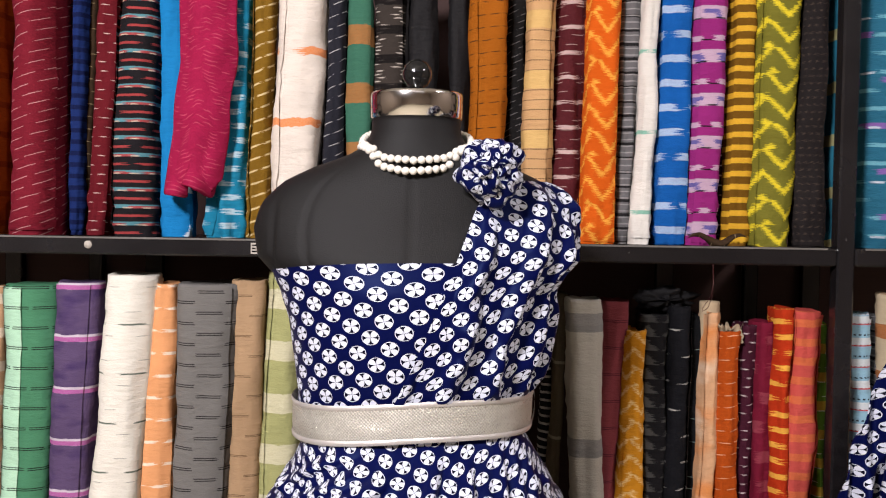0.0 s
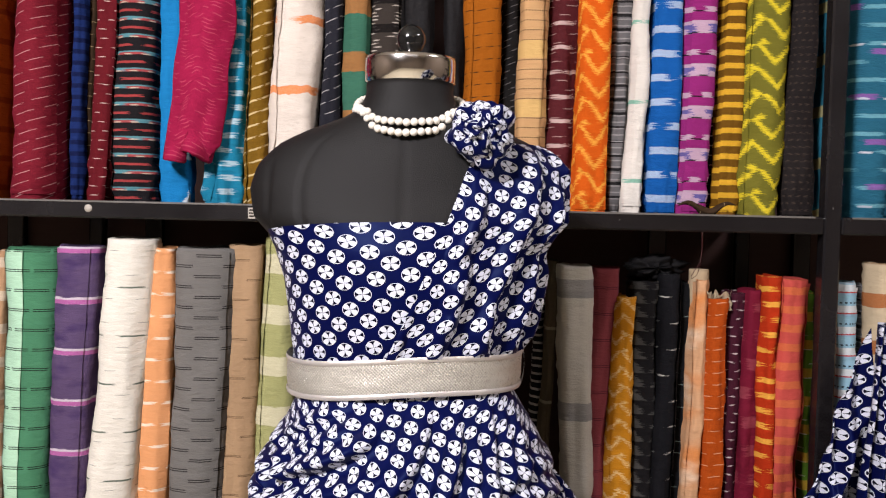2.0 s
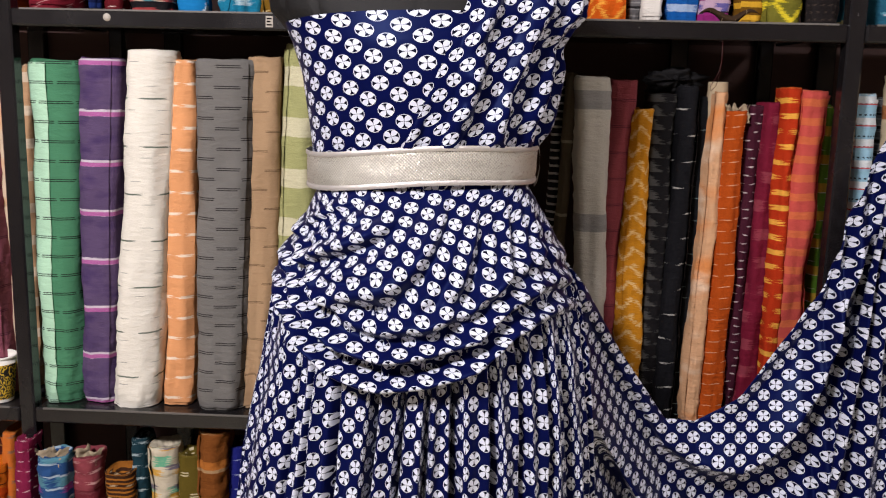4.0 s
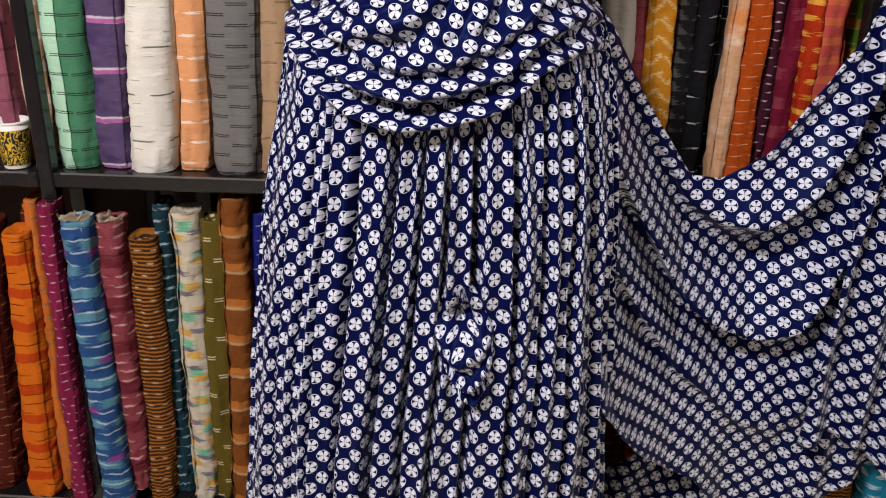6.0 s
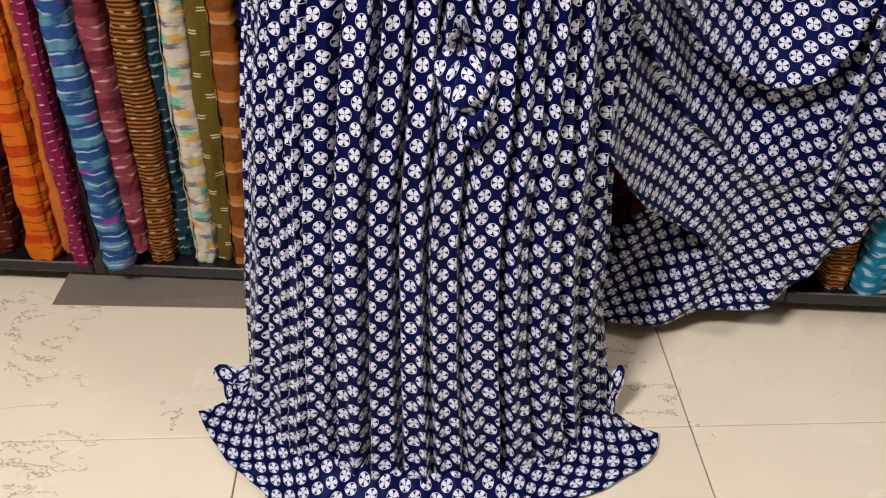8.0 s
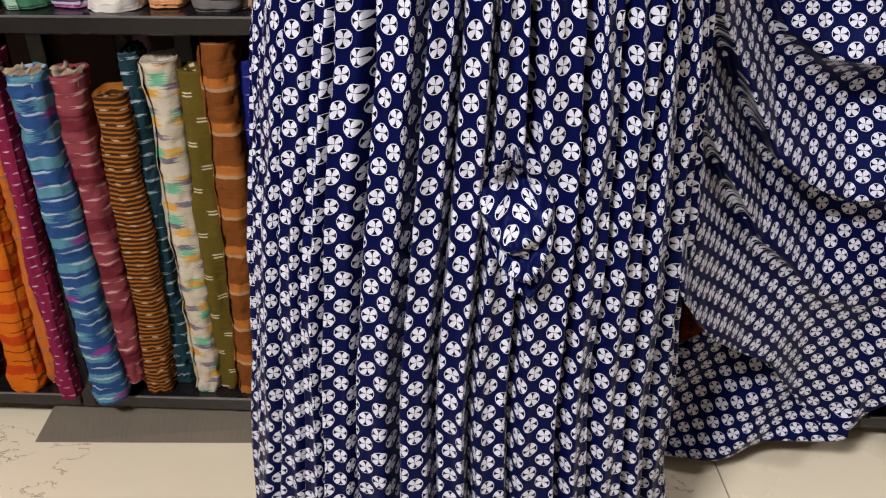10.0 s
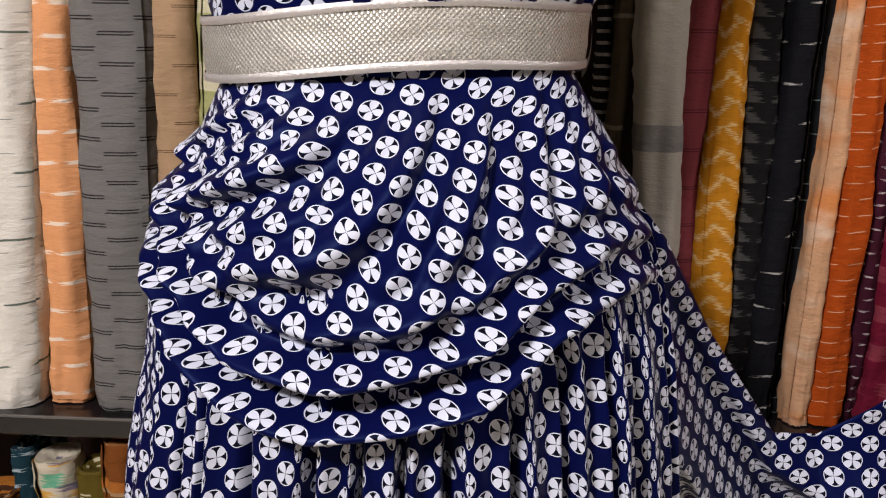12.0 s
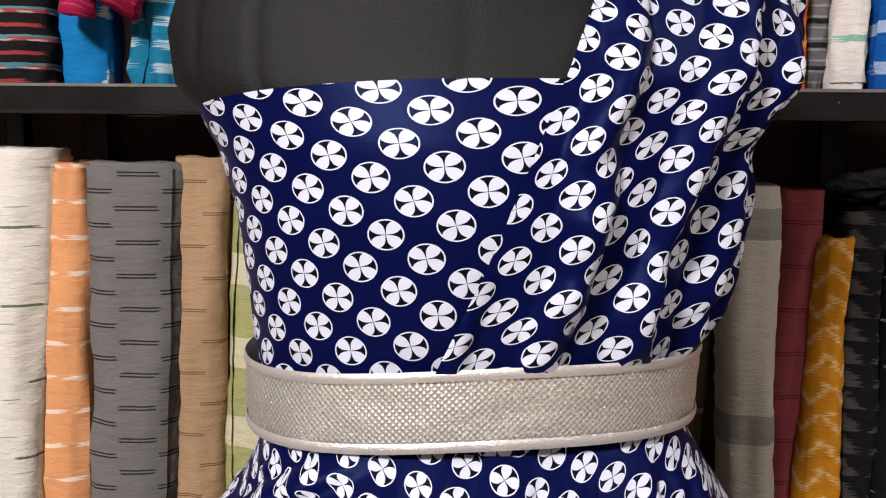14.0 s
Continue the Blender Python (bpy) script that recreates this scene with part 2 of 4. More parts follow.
def grid(fn, nu, nv, mat, name="cloth", turn=0.0, squeeze=(1.0, 1.0), off=(0.0, 0.0), anchor=0.5, hang=False, ref=(0.0, 1.0), soft=0):
    """A cloth sheet P = fn(u, v), u and v from 0 to 1, with a UV in metres of cloth: lengths along the middle column and each row."""
    P = np.array([[fn(i / nu, j / nv) for i in range(nu + 1)] for j in range(nv + 1)], float)
    du = np.linalg.norm(np.diff(P, axis=1), axis=2)[int(ref[0] * nv):int(ref[1] * nv) + 1].mean(0)
    U = np.concatenate([[0], np.cumsum(du)])
    U = U - np.interp(anchor * nu, range(nu + 1), U)
    dv = np.linalg.norm(np.diff(P, axis=0), axis=2).mean(1)
    V = np.concatenate([[0], np.cumsum(dv)])
    uu, vv = np.meshgrid(U * squeeze[0], V * squeeze[1])

    def even(d, axis, w):
        k = np.ones(2 * w + 1) / (2 * w + 1)
        pad = [(w, w) if i == axis else (0, 0) for i in (0, 1)]
        return np.apply_along_axis(lambda r: np.convolve(r, k, "valid"), axis, np.pad(d, pad, "edge"))

    if soft:
        # lengths of each row and column for themselves, evened out over the neighbours
        du2 = even(np.linalg.norm(np.diff(P, axis=1), axis=2), 0, soft)
        dv2 = even(np.linalg.norm(np.diff(P, axis=0), axis=2), 1, soft)
        uu = np.concatenate([np.zeros((nv + 1, 1)), np.cumsum(du2, 1)], 1)
        uu = (uu - uu[:, [int(anchor * nu)]]) * squeeze[0]
        vv = np.concatenate([np.zeros((1, nu + 1)), np.cumsum(dv2, 0)], 0) * squeeze[1]
    if hang:
        # a cloth that hangs plumb: u runs along its plan, v down it with the length that the folds take up
        Q = np.stack([even(even(P[:, :, i], 0, 9), 1, 9) for i in range(3)], -1)
        run = np.concatenate([np.zeros((nv + 1, 1)), np.cumsum(np.hypot(np.diff(Q[:, :, 0], axis=1), np.diff(Q[:, :, 1], axis=1)), 1)], 1)
        mid = int(anchor * nu)
        uu = (run - run[:, [mid]] + Q[:, [mid], 0]) * squeeze[0]
        extra = np.linalg.norm(np.diff(P, axis=0), axis=2) - np.linalg.norm(np.diff(Q, axis=0), axis=2)
        extra = np.concatenate([np.zeros((1, nu + 1)), np.cumsum(even(extra, 1, 25), 0)], 0)
        vv = (0.6 * extra - P[:, :, 2]) * squeeze[1]
    c, s = math.cos(radians(turn)), math.sin(radians(turn))
    uvs = np.stack([uu * c - vv * s + off[0], uu * s + vv * c + off[1]], -1).reshape(-1, 2)
    faces = [(j * (nu + 1) + i, j * (nu + 1) + i + 1, (j + 1) * (nu + 1) + i + 1, (j + 1) * (nu + 1) + i) for j in range(nv) for i in range(nu)]
    return mesh_of(name, P.reshape(-1, 3), faces, uvs, mat)


def box(name, x0, x1, y0, y1, z0, z1, mat, bevel=0.002, segs=1):
    bm = bmesh.new()
    bmesh.ops.create_cube(bm, size=1.0, matrix=Matrix.Translation(((x0 + x1) / 2, (y0 + y1) / 2, (z0 + z1) / 2)) @ Matrix.Diagonal((x1 - x0, y1 - y0, z1 - z0, 1)))
    if bevel:
        bmesh.ops.bevel(bm, geom=bm.edges[:], offset=bevel, segments=segs, affect="EDGES", profile=0.5)
    me = bpy.data.meshes.new(name)
    bm.to_mesh(me)
    bm.free()
    me.materials.append(mat)
    return me


def lathe(name, rows, n, mat):
    """A turned shape from rows of (radius, height)."""
    verts, faces = [], []
    for r, z in rows:
        verts += [(r * math.cos(6.28319 * i / n), r * math.sin(6.28319 * i / n), z) for i in range(n)]
    for j in range(len(rows) - 1):
        faces += [(j * n + i, j * n + (i + 1) % n, (j + 1) * n + (i + 1) % n, (j + 1) * n + i) for i in range(n)]
    uvs = [(math.atan2(v[1], v[0]) * 0.04, v[2]) for v in verts]
    return mesh_of(name, verts, faces, uvs, mat)


def lerp(x, xs, ys):
    return float(np.interp(x, xs, ys))


def smooth(a, b, x):
    t = min(1.0, max(0.0, (x - a) / (b - a)))
    return t * t * (3 - 2 * t)


def n3(x, y, z=0.0):
    return noise.noise(Vector((x, y, z)))


# ---- setting ----
FRONT = 1.402          # front of the racking
SHELF = (0.077, 0.795, 1.497, 2.2)

floor = tagged(new("floor", box("floor", -1.9, 2.6, -2.2, 1.95, -0.06, -0.004, GROUT, 0)), "cream marble tiled shop floor with dark veins", "floor", kind="structure")
# ceiling and walls are out of view, added to close the room
tagged(new("ceiling", box("ceiling", -1.9, 2.6, -2.2, 1.95, 2.8, 2.86, CEIL, 0)), "plain white painted ceiling", "ceiling", kind="structure")
tagged(new("wall_north", box("wall_north", -1.9, 2.6, 1.95, 2.05, -0.06, 2.86, WALL, 0)), "unseen wall behind the black racking, darkened to cut bounced light", "wall", kind="structure")
tagged(new("wall_south", box("wall_south", -1.9, 2.6, -2.3, -2.2, -0.06, 2.86, WALL, 0)), "plain unseen wall, darkened to cut bounced light", "wall", kind="structure")
tagged(new("wall_west", box("wall_west", -2.0, -1.9, -2.3, 2.05, -0.06, 2.86, WALL, 0)), "plain unseen wall, darkened to cut bounced light", "wall", kind="structure")
tagged(new("wall_east", box("wall_east", 2.6, 2.7, -2.3, 2.05, -0.06, 2.86, WALL, 0)), "plain unseen wall, darkened to cut bounced light", "wall", kind="structure")

# racking: one black steel frame with posts, boards and a dark back
rack = tagged(new("display_rack"), "black painted steel display rack with three open tiers", "display rack")
POSTS = (-1.86, -0.489, 0.918, 2.33)
for x in POSTS:
    part("post", box("post", x - 0.014, x + 0.014, FRONT, FRONT + 0.03, 0.048, 2.28, BLACK, 0.003), rack)
    part("rear_post", box("rear_post", x - 0.014, x + 0.014, 1.86, 1.885, 0.0, 2.28, BLACK, 0.003), rack)
for z in SHELF:
    for a, b in zip(POSTS, POSTS[1:]):
        part("shelf_board", box("shelf_board", a + 0.015, b - 0.015, FRONT + 0.004, 1.86, z - 0.012, z, BLACK, 0.002), rack)
        part("front_rail", box("front_rail", a + 0.0145, b - 0.0145, FRONT - 0.001, FRONT + 0.024, z - 0.027, z + 0.0015, BLACK, 0.003), rack)
        part("edge_strip", box("edge_strip", a + 0.03, b - 0.03, FRONT - 0.0022, FRONT + 0.001, z - 0.001, z + 0.0022, EDGE, 0.0004), rack, "scuffed pale worn metal edge")
for a, b in zip(POSTS, POSTS[1:]):
    part("plinth", box("plinth", a + 0.03, b - 0.03, 1.62, 1.84, 0.0, 0.064, BLACK, 0.003), rack)
    part("back_panel", box("back_panel", a + 0.015, b - 0.015, 1.887, 1.897, 0.0, 2.28, BACKING, 0), rack, "dark brown plywood back")
    for f in (0.09, 0.87):
        xx = a + (b - a) * f
        part("back_batten", box("back_batten", xx - 0.018, xx + 0.018, 1.862, 1.886, 0.08, 2.2, BLACK, 0.002), rack)

# ---- dress form ----
CX, CY = 0.234, 1.19
BODY_Z = (1.24, 1.281, 1.333, 1.397, 1.44, 1.461, 1.483, 1.522, 1.554, 1.582, 1.602, 1.615, 1.628, 1.645, 1.66)
BODY_W = (0.152, 0.152, 0.157, 0.166, 0.180, 0.196, 0.216, 0.222, 0.212, 0.186, 0.147, 0.110, 0.078, 0.064, 0.0605)
BODY_D = (0.116, 0.116, 0.124, 0.131, 0.128, 0.122, 0.116, 0.100, 0.088, 0.078, 0.070, 0.065, 0.062, 0.059, 0.058)


def ring(z, a, grow=0.0, power=2.0):
    """A point of the torso at height z; a is the angle from the front, to the right."""
    w, d = lerp(z, BODY_Z, BODY_W) + grow, lerp(z, BODY_Z, BODY_D) + grow
    s, c = math.sin(a), math.cos(a)
    k = (abs(s) ** power + abs(c) ** power) ** (-1 / power)
    return Vector((CX + w * s * k, CY - d * c * k, z))


def build_form():
    n = 216
    rows = [("b", z) for z in np.linspace(1.24, 1.66, 46)]
    verts, faces, slot = [], [], []
    for _, z in rows:
        for i in range(n):
            a = 6.28319 * i / n
            p = ring(z, a, 0, 2.15)
            off = min(abs(math.remainder(a - c, 6.28319)) for c in (0.0, 0.66, -0.66, 2.5, -2.5))
            k = 1 - 0.016 * math.exp(-(off / 0.022) ** 2) * smooth(1.62, 1.57, z)
            # arm stubs: rounded ends with a stitched joint
            if abs(p.x - CX) > 0.178 and 1.44 < z < 1.6:
                k -= 0.018 * math.exp(-((abs(p.x - CX) - 0.186) / 0.004) ** 2)
            verts.append((CX + (p.x - CX) * k, CY + (p.y - CY) * k, z))
    def tube(profile):
        for r, z in profile:
            for i in range(n):
                a = 6.28319 * i / n
                verts.append((CX + r * math.sin(a), CY - r * 0.94 * math.cos(a), z))
    neck = [(0.0612, 1.665), (0.0608, 1.672), (0.063, 1.673), (0.0632, 1.703), (0.0622, 1.707), (0.052, 1.708), (0.008, 1.7085), (0.006, 1.716)]
    tube(neck)
    knob = [(max(0.004, 0.0205 * math.sin(f)), 1.734 - 0.0205 * math.cos(f)) for f in np.linspace(0.3, 3.13, 14)]
    tube(knob)
    total = len(rows) + len(neck) + len(knob)
    for j in range(total - 1):
        for i in range(n):
            faces.append((j * n + i, j * n + (i + 1) % n, (j + 1) * n + (i + 1) % n, (j + 1) * n + i))
            k = j - len(rows)
            slot.append(0 if k < 1 else 1 if k < 6 else 2)
    me = mesh_of("dress_form", verts, faces, None, (FORM, CHROME, KNOB))
    me.polygons.foreach_set("material_index", slot)
    return tagged(new("dress_form", me), "black jersey dress form with a chrome neck cap and knob", "mannequin")


build_form()

# ---- gown ----
gown = tagged(new("gown"), "navy one-shoulder gown printed with white discs on the form", "gown")
SK_Z = (-0.01, 0.033, 0.246, 0.474, 0.666, 0.824, 0.92, 1.0, 1.083, 1.156, 1.204, 1.25, 1.27)
SK_L = (-0.105, -0.100, -0.082, -0.060, -0.040, -0.018, 0.000, 0.017, 0.030, 0.049, 0.074, 0.095, 0.097)
SK_R = (0.545, 0.545, 0.516, 0.504, 0.502, 0.496, 0.488, 0.476, 0.460, 0.438, 0.412, 0.384, 0.380)
SK_F = (0.885, 0.89, 0.915, 0.935, 0.950, 0.962, 0.968, 0.975, 0.985, 1.005, 1.035, 1.075, 1.08)


def skirt_ring(z, a, grow=0.0, power=2.25):
    l, r, f = lerp(z, SK_Z, SK_L), lerp(z, SK_Z, SK_R), lerp(z, SK_Z, SK_F)
    cx, cy = (l + r) / 2, 1.175
    s, c = math.sin(a), math.cos(a)
    k = (abs(s) ** power + abs(c) ** power) ** (-1 / power)
    w, d = (r - l) / 2 + grow, cy - f + grow
    return Vector((cx + w * s * k, cy - d * c * k, z))


def pleat(a, z):
    """Depth of the gathered folds at angle a: uneven, fanning and drifting downwards."""
    ph = a * 2.75 + 0.50 * n3(a * 1.9, 7.1) + 0.12 * n3(a * 2.6, z * 0.8, 3.3) + 0.04 * n3(a * 3, z * 2.5, 9.0)
    t = ph - math.floor(ph)
    deep = 0.45 + 1.3 * abs(n3(math.floor(ph) * 3.7, 2.0))
    deep2 = 0.35 + 1.3 * abs(n3(math.floor(ph) * 5.3, 8.0, z * 0.7))
    groove = deep * math.exp(-((t - 0.30) / 0.060) ** 2) + 0.9 * deep2 * math.exp(-((t - 0.78) / 0.055) ** 2)
    lobe = 0.7 * math.sin(12.566 * (t + 0.31)) + 0.6 * math.sin(6.28319 * t)
    ph2 = a * 31 + 3.0 * n3(a * 4, z * 0.5, 5.0)
    amp = 0.034 + 0.040 * smooth(1.06, 0.88, z)
    fine = 0.0035 * math.sin(ph2) * (0.3 + abs(n3(a * 2.0, z * 1.3, 12.0)) * 1.6)
    return -amp * groove + 0.006 * lobe + fine + 0.006 * n3(a * 9, z * 6) + 0.0025 * n3(a * 22, z * 20, 6.0)


def skirt_point(u, v):
    a = (u - 0.5) * 6.28319
    a -= 0.55 * math.sin(a)
    z = 1.12 * (1 - v) + 0.006 * v
    p = skirt_ring(z, a, 0.004 + pleat(a, z))
    if math.cos(a) > 0.5:
        # the mouth of the tuck is drawn in
        p.y += 0.045 * math.exp(-((p.x - 0.282) / 0.028) ** 2 - ((z - 0.750) / 0.020) ** 2)
    return p + Vector((0.006 * n3(z * 3, a * 2), 0, 0))


part("skirt", grid(skirt_point, 960, 130, PRINT, "skirt", squeeze=(1.0, 1.0), off=(0.004, 0.01), ref=(0.3, 0.9)), gown, "gathered floor-length skirt")


def drape_low(x):
    """Lower edge of the swag over the hips."""
    return lerp(x, (0.0, 0.05, 0.105, 0.147, 0.206, 0.264, 0.314, 0.363, 0.43, 0.5), (1.13, 1.10, 1.047, 1.018, 1.006, 1.016, 1.034, 1.07, 1.09, 1.07))


def drape_point(u, v):
    a = (u - 0.5) * 2 * 1.75
    x = skirt_ring(1.05, a).x
    lo = drape_low(x)
    z = 1.262 + (lo - 1.262) * min(v, 0.93) / 0.93
    below = z - lo
    # cowl folds near the edge, slanting pleats from the far hip above them
    cowl = smooth(0.13, 0.02, below)
    f = 0.019 * math.sin(below * 2 * math.pi / 0.036 + 1.2 * n3(x * 6, 2.0)) * cowl * (0.45 + 0.55 * smooth(0.45, 0.30, x))
    bend = smooth(0.30, 0.05, x)
    dg = (x - 0.40) * (0.90 - 0.25 * bend) - (z - 1.25) * (0.42 + 0.40 * bend)
    ph = dg * 2 * math.pi / 0.046 + 2.0 * n3(x * 4, z * 3)
    f += (0.026 * (0.6 - abs(math.sin(ph * 0.5 + 0.4))) + 0.009 * math.sin(2 * ph + 1.0)) * (1 - 0.8 * cowl) * smooth(1.258, 1.19, z) * (0.55 + 0.9 * abs(n3(x * 5, z * 2, 8.0)))
    f += 0.010 * n3(x * 11, z * 11, 4.0) + 0.006 * n3(x * 25 + z * 10, z * 25, 1.0)
    crush = smooth(0.12, 0.03, x) + smooth(0.38, 0.46, x)
    f += crush * 0.0030 * math.sin(z * 230 + x * 150 + 4 * n3(x * 14, z * 9))
    g = (0.004 + 0.016 * math.cos(a) ** 2) * smooth(1.262, 1.16, z) + f * (0.25 + 0.75 * abs(math.cos(a)))
    if v > 0.93:
        g = g - 0.022 * (v - 0.93) / 0.07
        z += 0.006 * (v - 0.93) / 0.07
    return skirt_ring(z, a, max(0.003, g) if v <= 0.93 else g)


part("hip_swag", grid(drape_point, 240, 110, PRINT, "hip_swag", turn=25, squeeze=(0.97, 0.97), off=(0.01, 0.02), soft=14), gown, "swagged hip drape with cowl folds")


def trunk(z, a, grow):
    """The torso without the arm stubs."""
    p = ring(z, a, grow, 2.05)
    lim = lerp(z, (1.25, 1.33, 1.40, 1.46, 1.5), (0.156, 0.160, 0.169, 0.181, 0.184)) + grow
    p.x = CX + max(-lim, min(lim, p.x - CX))
    return p


def bodice_point(u, v):
    a = (u - 0.5) * 6.28319
    top = 1.480 + 0.004 * math.sin(a) - 0.02 * (1 - math.cos(a))
    z = top + (1.25 - top) * v
    x = math.sin(a)
    f = 0.005 + 0.0045 * n3(a * 4, z * 26) * smooth(0.5, 1.0, v) + 0.0015 * math.sin(z * 130 + a * 9) * smooth(0.55, 1.0, v)
    return trunk(z, a, f)


part("bodice", grid(bodice_point, 160, 40, PRINT, "bodice", turn=9, squeeze=(0.82, 1.11)), gown, "fitted straight-cut bodice")


def sash_point(u, v):
    z = 1.588 - 0.318 * v
    xl = lerp(z, (1.25, 1.29, 1.38, 1.488, 1.545, 1.588), (0.195, 0.213, 0.252, 0.293, 0.312, 0.330))
    d = (xl - CX) / lerp(z, BODY_Z, BODY_W)
    a0 = math.asin(max(-1, min(1, d)))
    a1 = 2.15
    a = a0 + (a1 - a0) * u
    pinch = smooth(0.0, 0.30, v)
    f = 0.009 + 0.0125 * pinch * math.sin(u * 36 - 5.5 * v + 1.5 * n3(u * 4, v * 3)) + 0.006 * n3(u * 9, v * 7, 2.0) + 0.003 * n3(u * 24, v * 22)
    f += 0.010 * (1 - pinch) * math.sin(u * 22 + 2) * smooth(0, 0.06, v)
    if u < 0.03:
        f -= 0.008 * (1 - u / 0.03)
    f += smooth(0.35, 0.7, u) * (0.026 * smooth(0.40, 0.62, v) - 0.012 * smooth(0.05, 0.2, v)) * smooth(1.0, 0.6, v)
    f = max(f, 0.0068)
    f = min(f, 0.009 + 0.03 * smooth(1.29, 1.35, z))
    return ring(z, a, f, 2.05)


part("shoulder_sash", grid(sash_point, 150, 70, PRINT, "shoulder_sash", turn=14, off=(0.012, 0.004), soft=10), gown, "pleated sash over one shoulder")


def rosette():
    bm_parts = []
    for k, (ang, rr, dx, dz, dy) in enumerate(((0.2, 0.036, 0.012, 0.012, -0.012), (1.5, 0.034, -0.010, 0.016, -0.006), (2.9, 0.036, -0.014, -0.008, -0.012),
                                                (4.3, 0.034, 0.010, -0.014, -0.010), (0.9, 0.026, 0.0, 0.002, -0.030), (3.6, 0.024, 0.006, 0.010, -0.026))):
        rr, dx, dy, dz = rr * 0.80, dx * 0.8, dy * 0.8, dz * 0.85

        def petal(u, v, ang=ang, rr=rr, dx=dx, dz=dz, dy=dy, k=k):
            th, ph = u * 6.28319, 0.12 + v * 2.6
            r = rr * (1 + 0.42 * n3(math.cos(th) * 1.6 + k * 5, math.sin(th) * 1.6, ph * 1.3) + 0.09 * math.sin(th * 4 + ph * 3 + k))
            return Vector((0.334 + dx + r * math.sin(ph) * math.cos(th), 1.088 + dy - r * 0.85 * math.cos(ph), 1.596 + dz + r * math.sin(ph) * math.sin(th)))
        bm_parts.append(grid(petal, 40, 18, PRINT, "petal", squeeze=(1.2, 1.2), off=(0.01 * k, 0.017 * k)))
    return bm_parts


ros = part("rosette", rosette()[0], gown, "gathered fabric rosette")
for me in rosette()[1:]:
    part("petal", me, ros)


def knot_sheet(u, v):
    """The puckered tuck low on the front: a gathered mouth, then crescent folds hanging to a point."""
    side = 2 * u - 1
    wide = lerp(v, (0, 0.12, 0.35, 0.6, 0.85, 1), (0.018, 0.030, 0.041, 0.034, 0.018, 0.006))
    x = lerp(v, (0, 0.35, 0.7, 1), (0.276, 0.283, 0.293, 0.304)) + wide * side
    z = 0.800 - 0.175 * v - 0.020 * (1 - side * side) * smooth(0.2, 0.5, v) * smooth(1.0, 0.8, v)
    dome = math.sqrt(max(0.0, 1 - side * side))
    f = 0.030 * dome * smooth(0.0, 0.45, v) * smooth(1.0, 0.55, v)
    f -= 0.040 * math.exp(-((v - 0.24) / 0.09) ** 2 - (side / 0.62) ** 2)
    f += 0.009 * math.sin(v * 34 + 2.2 * side * side + 2 * n3(u * 4, v * 3)) * dome * smooth(0.3, 0.42, v) * smooth(1.0, 0.8, v)
    f += 0.006 * math.sin(u * 26 + 3 * n3(u * 3, v * 6)) * dome * smooth(0.45, 0.1, v) + 0.004 * n3(u * 9, v * 12)
    return Vector((x, skirt_ring(z, 0.12).y + 0.004 - f + 0.012 * (1 - dome), z))


part("tuck", grid(knot_sheet, 70, 90, PRINT, "tuck", turn=15, soft=8), gown, "puckered tuck in the skirt")


# the train, carried across to the next bay
TU = (0.0, 0.10, 0.20, 0.34, 0.42, 0.54, 0.68, 0.78, 0.88, 1.0)
TX = (0.398, 0.474, 0.540, 0.632, 0.688, 0.760, 0.845, 0.893, 0.922, 0.965)
TZ = (1.205, 1.108, 0.994, 0.860, 0.848, 0.892, 1.006, 1.088, 1.205, 1.325)
TY = (1.13, 1.17, 1.24, 1.30, 1.325, 1.335, 1.345, 1.355, 1.36, 1.365)
BX = (0.488, 0.531, 0.569, 0.634, 0.697, 0.762, 0.853, 0.905, 0.96, 1.05)
BZ = (0.57, 0.480, 0.425, 0.352, 0.300, 0.20, 0.092, 0.14, 0.21, 0.31)
BY = (1.06, 1.12, 1.16, 1.22, 1.26, 1.31, 1.33, 1.335, 1.34, 1.345)


def train_point(u, v):
    t = Vector((lerp(u, TU, TX), lerp(u, TU, TY), lerp(u, TU, TZ)))
    b = Vector((lerp(u, TU, BX), lerp(u, TU, BY), lerp(u, TU, BZ)))
    p = t.lerp(b, v)
    sag = math.sin(math.pi * min(1, u / 0.9)) * (v * (1 - v))
    p.z -= 0.10 * sag
    fold = 1 - 1.7 * abs(math.sin(v * 11.5 + 1.3 * n3(u * 2.2, v * 2) - 1.5 * u))
    amp = 0.050 * smooth(0.0, 0.10, v) * smooth(0.80, 0.42, v) * (0.35 + 0.65 * math.sin(math.pi * min(1, u * 1.05)))
    p.y -= amp * fold
    p.z -= 0.5 * amp * fold
    up = math.sin(u * 70 + 3 * n3(u * 6, v * 2))
    p.y -= 0.008 * up * (smooth(0.20, 0.0, u) + smooth(0.65, 0.85, u)) + 0.010 * n3(u * 7, v * 6, 3.0)
    p.y -= 0.006 * math.sin(v * 9 + u * 15) * smooth(0.3, 0.6, u)
    return p


train = part("train", grid(train_point, 200, 150, PRINT, "train", turn=-4, squeeze=(0.88, 1.0), anchor=0.6, hang=True), gown, "long train lifted in swagged folds")


def under_point(u, v):
    x = 0.47 + 0.40 * u
    zt, zb = 0.18 + 0.14 * smooth(0.0, 0.5, u), lerp(x, (0.47, 0.555, 0.714, 0.853, 0.9), (0.022, 0.034, 0.068, 0.102, 0.13))
    z = zt + (zb - zt) * v
    y = 1.375 - 0.055 * v + 0.014 * math.sin(u * 13 + v * 5) + 0.01 * n3(u * 5, v * 5)
    return Vector((x, y, z))


